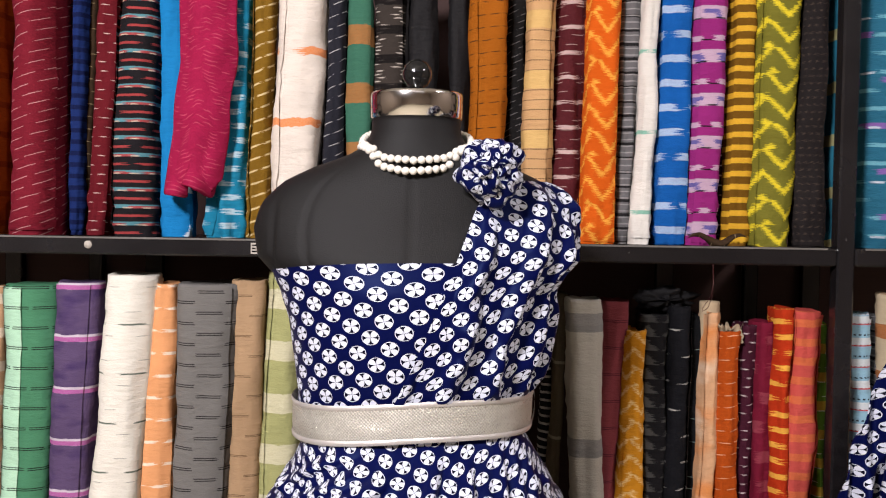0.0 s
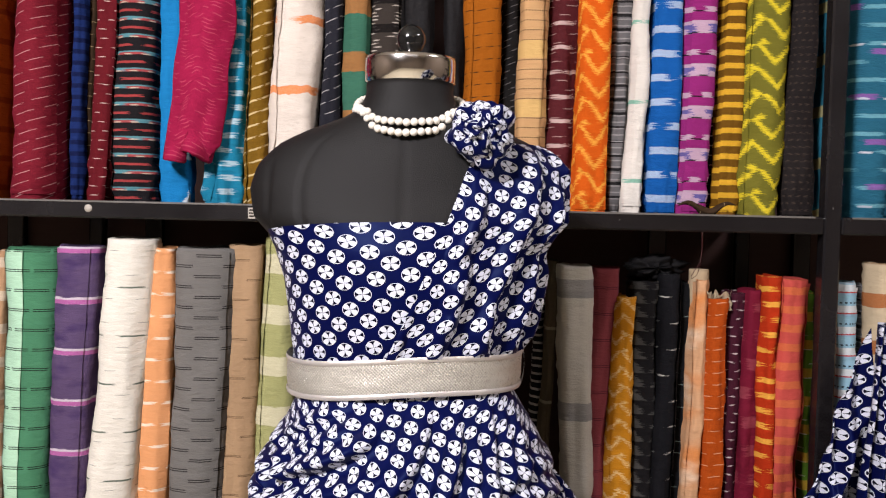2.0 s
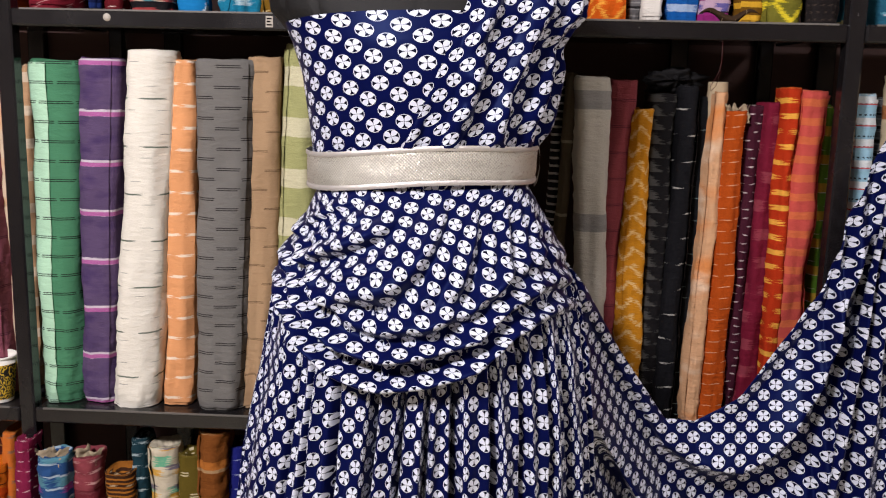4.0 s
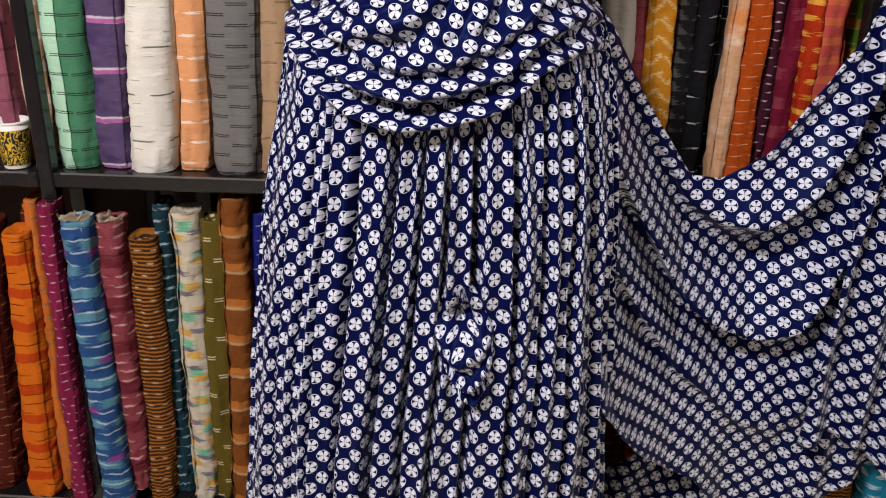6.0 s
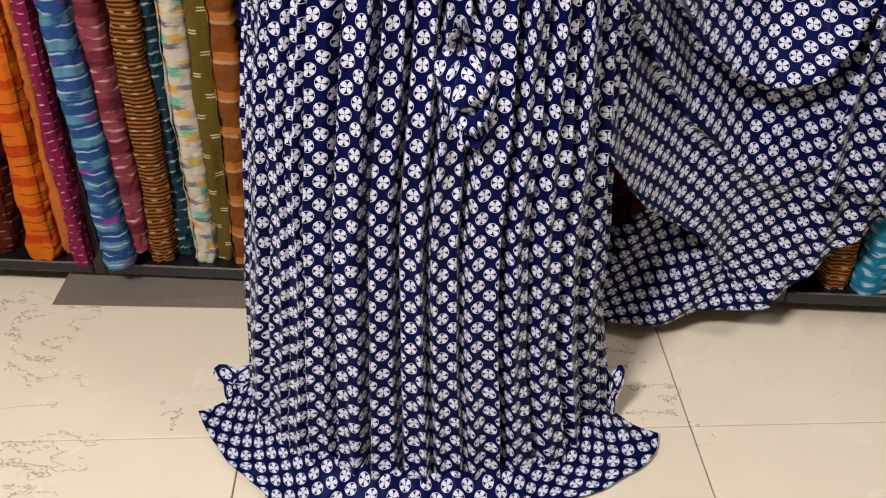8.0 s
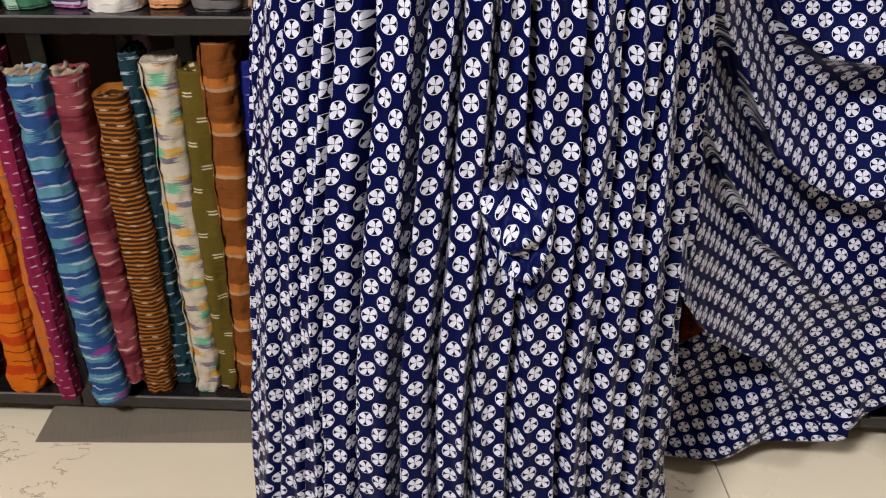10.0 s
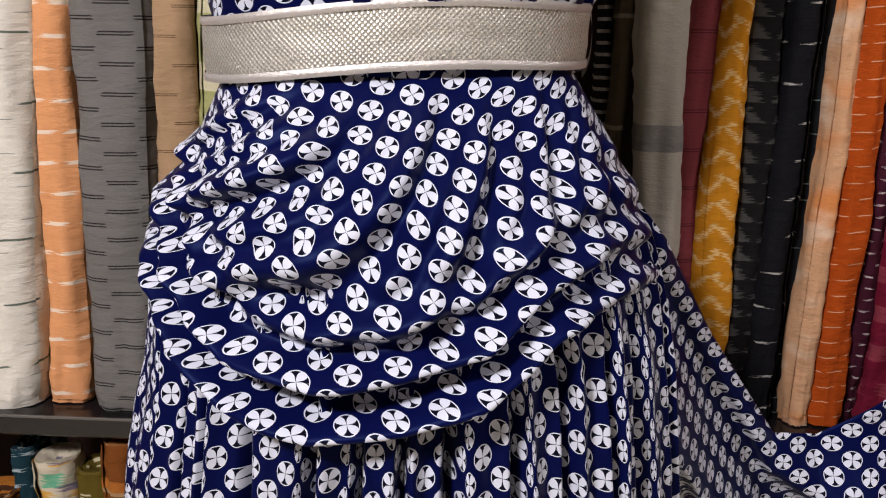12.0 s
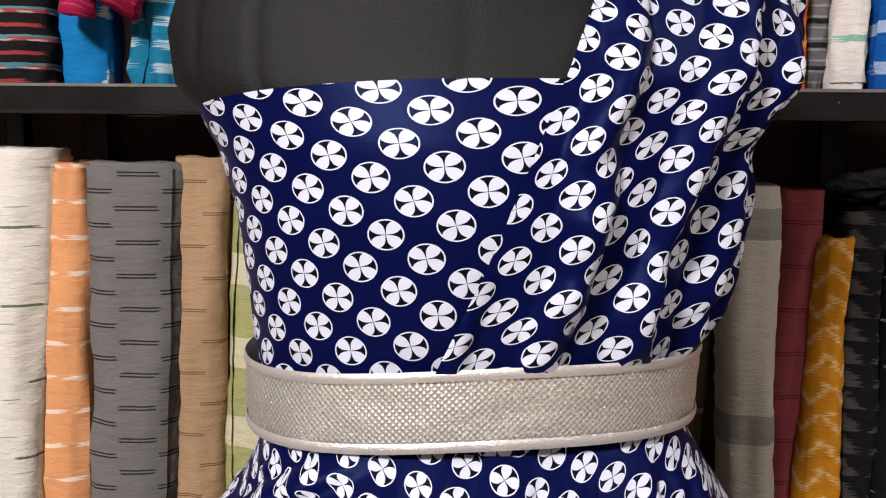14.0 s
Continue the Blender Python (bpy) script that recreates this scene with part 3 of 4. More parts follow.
part("train_under", grid(under_point, 80, 40, PRINT, "train_under", turn=-20, hang=True), gown, "lower fold of the train near the floor")


def panel_point(u, v):
    spread = smooth(0.0, 0.75, v) * 0.5 + 0.5 * v
    x = 0.972 + (u - 0.12) * (0.05 + 0.40 * spread) - 0.04 * v
    low = 0.36 - 0.12 * u + 0.03 * math.sin(u * 11)
    z = 1.345 - 0.05 * abs(u - 0.3) + (low - 1.33) * v
    f = math.sin(u * 40 + 2 * n3(u * 3, v * 2)) * (0.012 + 0.010 * v)
    return Vector((x, 1.328 - f - 0.03 * v + 0.01 * n3(u * 6, v * 6), z))


part("train_end", grid(panel_point, 140, 90, PRINT, "train_end", turn=4, squeeze=(1.25, 1.0), hang=True), gown, "hanging gathered end of the train")


# hem lying on the floor
def hem_point(u, v):
    a = (u - 0.5) * 2 * 1.28
    base = skirt_ring(0.02, a, 0.0)
    out = 0.02 + 0.11 * (0.6 + 0.5 * n3(a * 2.3, 4.0)) + 0.03 * smooth(0.9, 1.25, abs(a)) + 0.05 * smooth(0.75, 0.2, abs(a))
    d = Vector((math.sin(a), -math.cos(a), 0))
    p = base + d * (out * v - 0.012)
    p.z = 0.055 * (1 - v) ** 2 + 0.006 + (0.010 + 0.006 * math.sin(a * 38 + 2 * v)) * (1 - v * 0.4) * (0.5 + 0.5 * n3(a * 12, v * 4)) + 0.003
    return p


part("hem", grid(hem_point, 260, 22, PRINT, "hem", squeeze=(0.9, 1)), gown, "hem pooled on the floor")


def tuft(cx, cy, cz, sx, sz):
    def f(u, v):
        th = u * 6.28319
        r = (1 - v) * (1 + 0.3 * math.sin(th * 3))
        return Vector((cx + sx * (r * math.cos(th)), cy + 0.02 * r * math.sin(th) - 0.01 * v, cz + sz * (r * math.sin(th) + 0.2 * n3(u * 6, v * 4))))
    return grid(f, 24, 8, PRINT, "tuft")


part("tuft", tuft(-0.125, 1.10, 0.055, 0.035, 0.026), gown)
part("tuft", tuft(0.548, 1.10, 0.075, 0.020, 0.05), gown)

for name in ("train", "train_under", "train_end"):
    ob = bpy.data.objects[name]
    so = ob.modifiers.new("thickness", "SOLIDIFY")
    so.thickness, so.offset = 0.0016, 0.0

# ---- belt ----
belt = tagged(new("belt"), "wide silver mesh belt round the gown's waist", "belt")


def belt_z(a, v):
    return 1.2955 + 0.008 * math.sin(a) - 0.043 * v + 0.003 * math.sin(a * 3 + 1) + (0.004 * math.cos(a))


def belt_point(u, v):
    a = (u - 0.5) * 6.28319
    return ring(belt_z(a, v), a, 0.0118 + 0.0016 * math.sin(math.pi * v) + 0.0012 * n3(a * 5, v * 3), 2.1)


part("band", grid(belt_point, 140, 10, SILVER, "band"), belt)
for v0 in (0.0, 1.0):
    def trim_point(u, v, v0=v0):
        a = (u - 0.5) * 6.28319
        p = ring(belt_z(a, v0), a, 0.0128 + 0.0010 * math.sin(math.pi * v) + 0.00012 * math.sin(a * 160), 2.1)
        p.z += (0.0034 - 0.0068 * v) + (0.0012 if v0 == 0.0 else -0.0012)
        return p
    part("edging", grid(trim_point, 640, 6, PIPING, "edging"), belt, "shiny flat silver ribbon edging")


def loop_point(u, v):
    th = -1.3 + 3.6 * u
    return Vector((0.396 + 0.010 * math.cos(th), 1.215 + 0.004 * v, 1.275 + 0.034 * math.sin(th) + 0.006 * v))


part("ribbon_loop", grid(loop_point, 24, 3, PIPING, "ribbon_loop"), belt, "loose ribbon tail")

# ---- necklace ----
def seat(x, y):
    """Height of the form's surface over a point of the plan."""
    for z in np.linspace(1.66, 1.50, 81):
        w, d = lerp(z, BODY_Z, BODY_W), lerp(z, BODY_Z, BODY_D)
        if (abs(x - CX) / w) ** 2.15 + (abs(y - CY) / d) ** 2.15 <= 1:
            return float(z)
    return 1.5


necklace = tagged(new("necklace"), "two-strand ivory pearl necklace round the form's neck", "necklace")
pearl_me = lathe("pearl", [(max(0.0002, 0.0054 * math.sin(f)), -0.0054 * math.cos(f)) for f in np.linspace(0, 3.14159, 9)], 14, PEARL)
for strand, (drop, back, wide, n) in enumerate(((0.053, 1.664, 0.0745, 46), (0.063, 1.663, 0.0765, 48))):
    for i in range(n):
        a = 6.28319 * i / n
        fr = (1 + math.cos(a)) / 2
        x = CX + 0.001 + wide * math.sin(a)
        y = CY - (0.062 + 0.016 * fr + 0.006 * strand) * math.cos(a)
        z = back - drop * fr ** 1.25 - 0.003 * strand + 0.0006 * math.sin(i * 7.3)
        z = max(z, seat(x, y) + 0.003)
        part("pearl", pearl_me, necklace, m=pose(x, y, z, 20 * i, 33 * i, 0))

# ---- bolts of cloth ----
def dash(c, period, duty=0.12, wide=0.03, across=0.5, rag=0.004):
    return ("dash", c, period, duty, wide, across, rag)


def band(c, period, duty=0.3, rag=0.004):
    return ("band", c, period, duty, 0.1, 1.0, rag)


def pair(c, period, duty=0.06, wide=0.05, across=0.5, rag=0.0015):
    return ("pair", c, period, duty, wide, across, rag)


def zig(c, period, duty=0.35, wide=0.05, across=1.2, rag=0.006):
    return ("zig", c, period, duty, wide, across, rag)


def tri(c, period, duty=0.8, wide=0.04, across=0.5, rag=0.004):
    return ("tri", c, period, duty, wide, across, rag)


CREAM, WHITE, INK = (0.62, 0.56, 0.44), (0.78, 0.75, 0.70), (0.012, 0.011, 0.012)
MAROON_DASH = cloth("maroon_dash", (0.18, 0.012, 0.024), [dash((0.50, 0.26, 0.26), 0.017, 0.07, 0.05, 0.62)], slant=-0.32)
DARKBLUE = cloth("dark_blue", (0.012, 0.028, 0.13), [band((0.006, 0.01, 0.05), 0.02, 0.4)])
DARKBROWN = cloth("dark_brown", (0.045, 0.026, 0.014), [dash((0.3, 0.22, 0.12), 0.022, 0.06)])
DARKRED = cloth("dark_red", (0.13, 0.010, 0.016), [dash((0.6, 0.45, 0.4), 0.016, 0.10, 0.03, 0.35)])
BLACKBARS = cloth("black_bars", (0.014, 0.012, 0.014), [band((0.10, 0.26, 0.30), 0.029, 0.22, 0.003), dash((0.35, 0.05, 0.05), 0.0145, 0.28, 0.08, 0.72), dash((0.55, 0.42, 0.32), 0.029, 0.07, 0.03, 0.45)])
SKYBLUE = cloth("sky_blue", (0.012, 0.21, 0.50), [tri((0.66, 0.72, 0.75), 0.075, 0.3, 0.09, 0.5)], slant=-0.1)
CRIMSON = cloth("crimson", (0.33, 0.012, 0.060), [dash((0.42, 0.05, 0.10), 0.006, 0.3, 0.04, 0.3)])
TEALDASH = cloth("teal_dash", (0.014, 0.20, 0.33), [dash((0.42, 0.55, 0.60), 0.024, 0.42, 0.045, 0.45, 0.008)])
MUSTARD = cloth("mustard", (0.20, 0.105, 0.012), [dash((0.62, 0.48, 0.24), 0.021, 0.16, 0.03, 0.7)], slant=-0.35)
WHITEORANGE = cloth("white_orange", (0.74, 0.66, 0.58), [("dash", (0.70, 0.24, 0.08), 0.12, 0.11, 0.16, 0.7, 0.03)])
CHARDASH = cloth("charcoal_dash", (0.022, 0.022, 0.030), [dash((0.5, 0.48, 0.47), 0.020, 0.07, 0.032, 0.6)], slant=-0.4)
GREENRUST = cloth("green_rust", (0.05, 0.16, 0.105), [("band", (0.34, 0.15, 0.05), 0.10, 0.34, 0.1, 1, 0.012)])
BLACKTHREAD = cloth("black_thread", (0.05, 0.040, 0.034), [dash((0.55, 0.48, 0.42), 0.006, 0.35, 0.05, 0.25), band((0.01, 0.008, 0.008), 0.05, 0.3)])
BLACKPLAIN = cloth("black_plain", (0.016, 0.015, 0.016), rough=0.6)
RUSTDASH = cloth("rust_dash", (0.36, 0.105, 0.008), [dash((0.03, 0.015, 0.01), 0.021, 0.07, 0.022, 0.55)], slant=-0.12)
BLACKGREY = cloth("black_grey", (0.013, 0.012, 0.012), [dash((0.16, 0.15, 0.15), 0.011, 0.12, 0.03, 0.5)], slant=-0.4)
PEACHDOT = cloth("peach_dot", (0.60, 0.36, 0.17), [dash(INK, 0.0165, 0.10, 0.0045, 0.62, 0.0005), band((0.64, 0.42, 0.16), 0.10, 0.3)])
MAROONIKAT = cloth("maroon_ikat", (0.095, 0.016, 0.020), [dash((0.55, 0.40, 0.37), 0.042, 0.16, 0.06, 0.72, 0.012), dash((0.4, 0.28, 0.26), 0.016, 0.08, 0.05, 0.4)])
ORANGEZIG = cloth("orange_zig", (0.62, 0.105, 0.008), [zig((0.76, 0.36, 0.05), 0.040, 0.24, 0.056, 1.9)])
GREYBARS = cloth("grey_bars", (0.16, 0.155, 0.16), [band(INK, 0.024, 0.22, 0.002), band((0.30, 0.29, 0.29), 0.011, 0.2, 0.002)])
WHITEGREEN = cloth("white_green", (0.74, 0.70, 0.64), [dash((0.20, 0.44, 0.34), 0.135, 0.05, 0.06, 0.8, 0.01)])
ROYALBARS = cloth("royal_bars", (0.008, 0.100, 0.37), [dash((0.36, 0.46, 0.62), 0.041, 0.30, 0.09, 0.72, 0.009)])
MAGENTA = cloth("magenta", (0.28, 0.022, 0.17), [band((0.50, 0.36, 0.46), 0.072, 0.30, 0.003), dash((0.10, 0.09, 0.30), 0.072, 0.22, 0.05, 0.5), band(INK, 0.036, 0.07, 0.001), dash((0.5, 0.35, 0.45), 0.036, 0.25, 0.04, 0.5)])
BROWNTICK = cloth("brown_tick", (0.03, 0.016, 0.012), [dash((0.6, 0.5, 0.42), 0.017, 0.12, 0.03, 0.7)])
MUSTBARS = cloth("must_bars", (0.16, 0.075, 0.008), [band((0.68, 0.38, 0.03), 0.022, 0.42, 0.005)])
OLIVEPEAK = cloth("olive_peak", (0.17, 0.155, 0.022), [zig((0.74, 0.58, 0.03), 0.042, 0.25, 0.070, 1.7, 0.006)])
DARKSPECK = cloth("dark_speck", (0.022, 0.018, 0.018), [dash((0.07, 0.05, 0.04), 0.012, 0.3, 0.012, 0.3)])
TEALOCHRE = cloth("teal_ochre", (0.02, 0.14, 0.21), [band((0.30, 0.26, 0.12), 0.09, 0.22)])
TEALWIDE = cloth("teal_wide", (0.022, 0.125, 0.20), [dash((0.14, 0.36, 0.44), 0.03, 0.22, 0.12, 0.6, 0.008), dash((0.22, 0.10, 0.34), 0.075, 0.13, 0.09, 0.5, 0.006), dash((0.5, 0.55, 0.62), 0.09, 0.04, 0.05, 0.4)])
ORANGEPLAIN = cloth("orange_plain", (0.52, 0.10, 0.012), [band((0.3, 0.05, 0.01), 0.05, 0.2)])
PEACHBAND = cloth("peach_band", (0.56, 0.34, 0.19), [band((0.68, 0.56, 0.42), 0.06, 0.3)])
MINT = cloth("bottle_green", (0.075, 0.24, 0.13), [pair(INK, 0.034, 0.045, 0.065, 0.9)])
MINTLIGHT = cloth("mint_green", (0.48, 0.74, 0.54), [pair(INK, 0.034, 0.045, 0.065, 0.9)])
PURPLE = cloth("purple", (0.115, 0.075, 0.16), [("blot", (0.06, 0.035, 0.11), 0.03, 0.5, 0.1, 1, 0.01), band((0.62, 0.55, 0.62), 0.088, 0.13, 0.010), ("band", (0.42, 0.10, 0.32), 0.088, 0.085, 0.1, 1, 0.004)])
IVORY = cloth("ivory", (0.84, 0.79, 0.70), [dash((0.10, 0.13, 0.10), 0.083, 0.035, 0.075, 0.6, 0.004), dash((0.3, 0.3, 0.27), 0.041, 0.03, 0.06, 0.3)])
APRICOT = cloth("apricot", (0.78, 0.37, 0.165), [dash((0.85, 0.72, 0.58), 0.038, 0.13, 0.045, 0.6, 0.006)])
GREYDASH = cloth("grey_chambray", (0.19, 0.18, 0.17), [pair(INK, 0.0175, 0.09, 0.085, 0.46)])
TAN = cloth("tan", (0.45, 0.295, 0.17), [pair((0.10, 0.055, 0.03), 0.034, 0.03, 0.09, 0.55)])
LTOLIVE = cloth("light_olive", (0.40, 0.40, 0.175), [band((0.62, 0.58, 0.40), 0.088, 0.38, 0.014)])
BWSTRIPE = cloth("bw_stripe", (0.02, 0.02, 0.022), [band((0.55, 0.52, 0.5), 0.014, 0.3)])
BROWNOLIVE = cloth("brown_olive", (0.13, 0.105, 0.07), [band((0.32, 0.28, 0.2), 0.13, 0.04)])
LTGREY = cloth("light_grey", (0.52, 0.49, 0.43), [("band", (0.11, 0.11, 0.115), 0.21, 0.055, 0.1, 1, 0.003), band((0.26, 0.255, 0.25), 0.21, 0.15, 0.002)], shift=0.118)
ROSEMAROON = cloth("rose_maroon", (0.24, 0.050, 0.060), [pair((0.10, 0.02, 0.03), 0.045, 0.03, 0.2, 0.9)])
MUSTIKAT = cloth("must_ikat", (0.60, 0.25, 0.016), [zig((0.72, 0.50, 0.22), 0.030, 0.20, 0.046, 1.5)])
BLACKTRI = cloth("black_tri", (0.010, 0.009, 0.010), [tri((0.060, 0.058, 0.055), 0.024, 0.85, 0.050, 0.5, 0.006)])
BLACKFLECK = cloth("black_fleck", (0.008, 0.008, 0.010), [dash((0.45, 0.43, 0.40), 0.045, 0.06, 0.05, 0.3, 0.012)])
BLACKTEAL = cloth("black_teal", (0.008, 0.009, 0.011), [dash((0.16, 0.22, 0.22), 0.02, 0.07, 0.05, 0.4)])
PEACHSOFT = cloth("peach_soft", (0.62, 0.36, 0.20), [("blot", (0.62, 0.22, 0.06), 0.07, 0.5, 0.1, 1, 0.01), ("blot", (0.72, 0.56, 0.42), 0.05, 0.45, 0.1, 1, 0.01)])
ORANGERED = cloth("orange_red", (0.42, 0.070, 0.008), [dash((0.66, 0.35, 0.20), 0.02, 0.07, 0.03, 0.6)], slant=-0.08)
PLUM = cloth("plum", (0.055, 0.010, 0.022), [dash((0.50, 0.42, 0.42), 0.015, 0.16, 0.026, 0.35)])
CRIMSONM = cloth("crimson_maroon", (0.17, 0.010, 0.030), [dash((0.24, 0.04, 0.06), 0.05, 0.4, 0.06, 0.5, 0.01)])
FLAME = cloth("flame", (0.45, 0.035, 0.008), [dash((0.78, 0.40, 0.06), 0.026, 0.36, 0.06, 0.6, 0.012)])
CORAL = cloth("coral", (0.55, 0.085, 0.07), [band((0.58, 0.14, 0.055), 0.032, 0.4, 0.01)])
GREENOCHRE = cloth("green_ochre", (0.10, 0.21, 0.02), [band((0.45, 0.26, 0.03), 0.05, 0.35), dash((0.6, 0.6, 0.5), 0.025, 0.06)])
TEALSTRIPE = cloth("teal_stripe", (0.03, 0.13, 0.15), [band((0.10, 0.22, 0.24), 0.03, 0.4)])
BLUEPATT = cloth("blue_pattern", (0.30, 0.50, 0.62), [band((0.65, 0.66, 0.66), 0.036, 0.4, 0.002), dash(INK, 0.018, 0.15, 0.008, 0.5, 0.001), band((0.5, 0.06, 0.06), 0.036, 0.06, 0.001)])
VIOLET = cloth("violet", (0.07, 0.015, 0.14))
CREAMRUST = cloth("cream_rust", (0.62, 0.50, 0.34), [band((0.38, 0.13, 0.04), 0.08, 0.3, 0.01)])
PINKM = cloth("pink_maroon", (0.32, 0.10, 0.14), [pair((0.12, 0.03, 0.06), 0.045, 0.03, 0.2, 0.9)])
CREAMPEACH = cloth("cream_peach", (0.70, 0.55, 0.40), [("blot", (0.60, 0.28, 0.10), 0.07, 0.5, 0.1, 1, 0.01)])
REDORANGE = cloth("red_orange", (0.64, 0.15, 0.010), [dash((0.08, 0.015, 0.006), 0.022, 0.10, 0.10, 0.6, 0.006), band((0.45, 0.05, 0.006), 0.07, 0.3, 0.02)])
DARKREDB = cloth("dark_red_brown", (0.09, 0.014, 0.010), [dash((0.4, 0.2, 0.05), 0.02, 0.1)])
BRIGHTORANGE = cloth("bright_orange", (0.62, 0.17, 0.03), [dash((0.30, 0.16, 0.10), 0.03, 0.18, 0.03, 0.5)])
MAGCRIM = cloth("mag_crimson", (0.23, 0.016, 0.062), [dash((0.62, 0.42, 0.45), 0.019, 0.14, 0.022, 0.35)])
BLUEIKAT = cloth("blue_ikat", (0.028, 0.085, 0.24), [dash((0.10, 0.26, 0.33), 0.047, 0.40, 0.10, 0.8, 0.014), dash((0.40, 0.50, 0.58), 0.024, 0.16, 0.07, 0.6, 0.014), dash((0.28, 0.05, 0.26), 0.11, 0.12, 0.08, 0.35, 0.008)])
ROSEIKAT = cloth("rose_ikat", (0.26, 0.055, 0.070), [dash((0.60, 0.34, 0.32), 0.020, 0.22, 0.055, 0.5, 0.012), band((0.14, 0.02, 0.03), 0.09, 0.3, 0.02)])
BROWNRIB = cloth("brown_rib", (0.055, 0.022, 0.010), [band((0.36, 0.13, 0.02), 0.0085, 0.42, 0.002), dash((0.50, 0.36, 0.22), 0.026, 0.13, 0.03, 0.35, 0.003)])
DARKTEAL = cloth("dark_teal", (0.014, 0.045, 0.062), [dash((0.42, 0.50, 0.52), 0.023, 0.22, 0.034, 0.42, 0.010)])
MULTI = cloth("multi_ikat", (0.62, 0.55, 0.42), [dash((0.12, 0.42, 0.26), 0.062, 0.34, 0.07, 0.42, 0.010), dash((0.62, 0.34, 0.05), 0.050, 0.28, 0.06, 0.5, 0.010), dash((0.15, 0.13, 0.19), 0.041, 0.24, 0.07, 0.42, 0.010)])
OLIVEDASH = cloth("olive_dash", (0.125, 0.090, 0.014), [pair((0.62, 0.55, 0.36), 0.042, 0.06, 0.045, 0.4)])
RUSTBAND = cloth("rust_band", (0.21, 0.068, 0.015), [band((0.44, 0.15, 0.03), 0.075, 0.3, 0.008), band((0.42, 0.27, 0.14), 0.075, 0.08, 0.005)])
ROYALPLAIN = cloth("royal_plain", (0.016, 0.020, 0.20), [dash((0.3, 0.35, 0.5), 0.03, 0.08, 0.04, 0.3)])
BOLT_NO = [0]


def bolt(label, mat, xbl, xbr, xtl, xtr, z0, z1, yf, depth=0.0, flare=0, core=0, paper=0):
    """A roll of cloth standing on end: a flattened roll with a loose outer end, creased and slightly bent."""
    BOLT_NO[0] += 1
    k = BOLT_NO[0]
    n, rows = 40, 110 if z0 < 0.2 else 60
    crinkle = 0.0036 if z0 < 0.2 else 0.0014
    wide = (xbr - xbl + xtr - xtl) / 2
    d = (depth or max(0.062, wide * 1.05)) / 2
    rnd = random.Random(k)
    soft = rnd.uniform(2.3, 3.0)
    verts, uvs = [], []

    def at(f, a, grow=0.0):
        xl, xr = xbl + (xtl - xbl) * f, xbr + (xtr - xbr) * f
        cx, w = (xl + xr) / 2, (xr - xl) / 2 + grow
        z = z0 + (z1 - z0) * f
        s, c = math.sin(a), math.cos(a)
        q = (abs(s) ** soft + abs(c) ** soft) ** (-1 / soft)
        crease = 0.0055 * n3(s * 1.5 + k * 3.1, c * 1.5, z * 9) + 0.0034 * n3(s * 4 + k, c * 4, z * 45) * (0.4 + 1.2 * smooth(0.25, 0.0, f))
        crease += 0.0016 * n3(s * 1.2 + k * 7, c * 1.2 + z * 30, z * 120)
        crease += crinkle * n3(s * 0.9 + k * 1.9, c * 0.9, z * 75 + 2.0 * n3(s * 2, k * 1.0, z * 8))
        if flare:
            w *= 1 + 0.25 * smooth(0.25, 0.0, f)
            crease += 0.006 * math.sin(a * 7 + z * 30) * smooth(0.25, 0.0, f)
        w, dd = max(0.004, w + crease), d + grow + crease
        if f < 0.02:
            w, dd = w * 0.96, dd * 0.96
        bend = 0.004 * n3(k * 1.7, z * 3.2)
        return (cx + bend + w * s * q, yf + d - dd * c * q + 0.006 * n3(k * 2.3, z * 2.5, 4.0), z)

    peri = [0.0]
    prev = None
    for i in range(n + 1):
        p = Vector(at(0.5, 6.28319 * i / n - math.pi))
        if prev is not None:
            peri.append(peri[-1] + (p - prev).length)
        prev = p
    jog = rnd.uniform(0, 1)
    for j in range(rows + 1):
        f = j / rows
        for i in range(n + 1):
            p = at(f, 6.28319 * i / n - math.pi)
            verts.append(p)
            uvs.append((peri[i] + jog, p[2] + jog * 0.3))
    faces = [(j * (n + 1) + i, j * (n + 1) + i + 1, (j + 1) * (n + 1) + i + 1, (j + 1) * (n + 1) + i) for j in range(rows) for i in range(n)]
    # rolled end: rim, then layers stepping down to the middle
    for shrink, dz in ((0.93, 0.002), (0.80, -0.004), (0.62, -0.001), (0.45, -0.010), (0.12, -0.014)):
        base = len(verts)
        for i in range(n + 1):
            a = 6.28319 * i / n - math.pi
            p = at(1.0, a)
            cx, cy = (xtl + xtr) / 2, yf + d
            verts.append((cx + (p[0] - cx) * shrink, cy + (p[1] - cy) * shrink, z1 + dz + 0.003 * n3(a * 1.3 + k, shrink * 5)))
            uvs.append((peri[i] + jog, z1 + (1 - shrink) * 0.03))
        faces += [(base - (n + 1) + i, base - n + i, base + i + 1, base + i) for i in range(n)]
    ob = tagged(new("fabric_bolt", mesh_of("fabric_bolt", verts, faces, uvs, mat)), label, "fabric bolt", "fabric bolts standing on the rack")
    # loose outer end, a layer proud of the roll
    a0 = rnd.choice((-1, 1)) * rnd.uniform(0.5, 1.1)
    a1 = a0 + rnd.choice((-1, 1)) * 1.7
    lo, hi = rnd.uniform(0.0, 0.02), rnd.uniform(0.985, 0.998)
    m2 = MINTLIGHT if mat is MINT else mat
    if mat is MINT:
        a0, a1, lo, hi = -0.12, -2.1, 0.0, 0.995

    def flap(u, v):
        f = hi + (lo - hi) * v
        lift = 0.0026 + (0.004 * max(0.0, n3(k * 5.0, f * 9)) * smooth(0.3, 0.0, u))
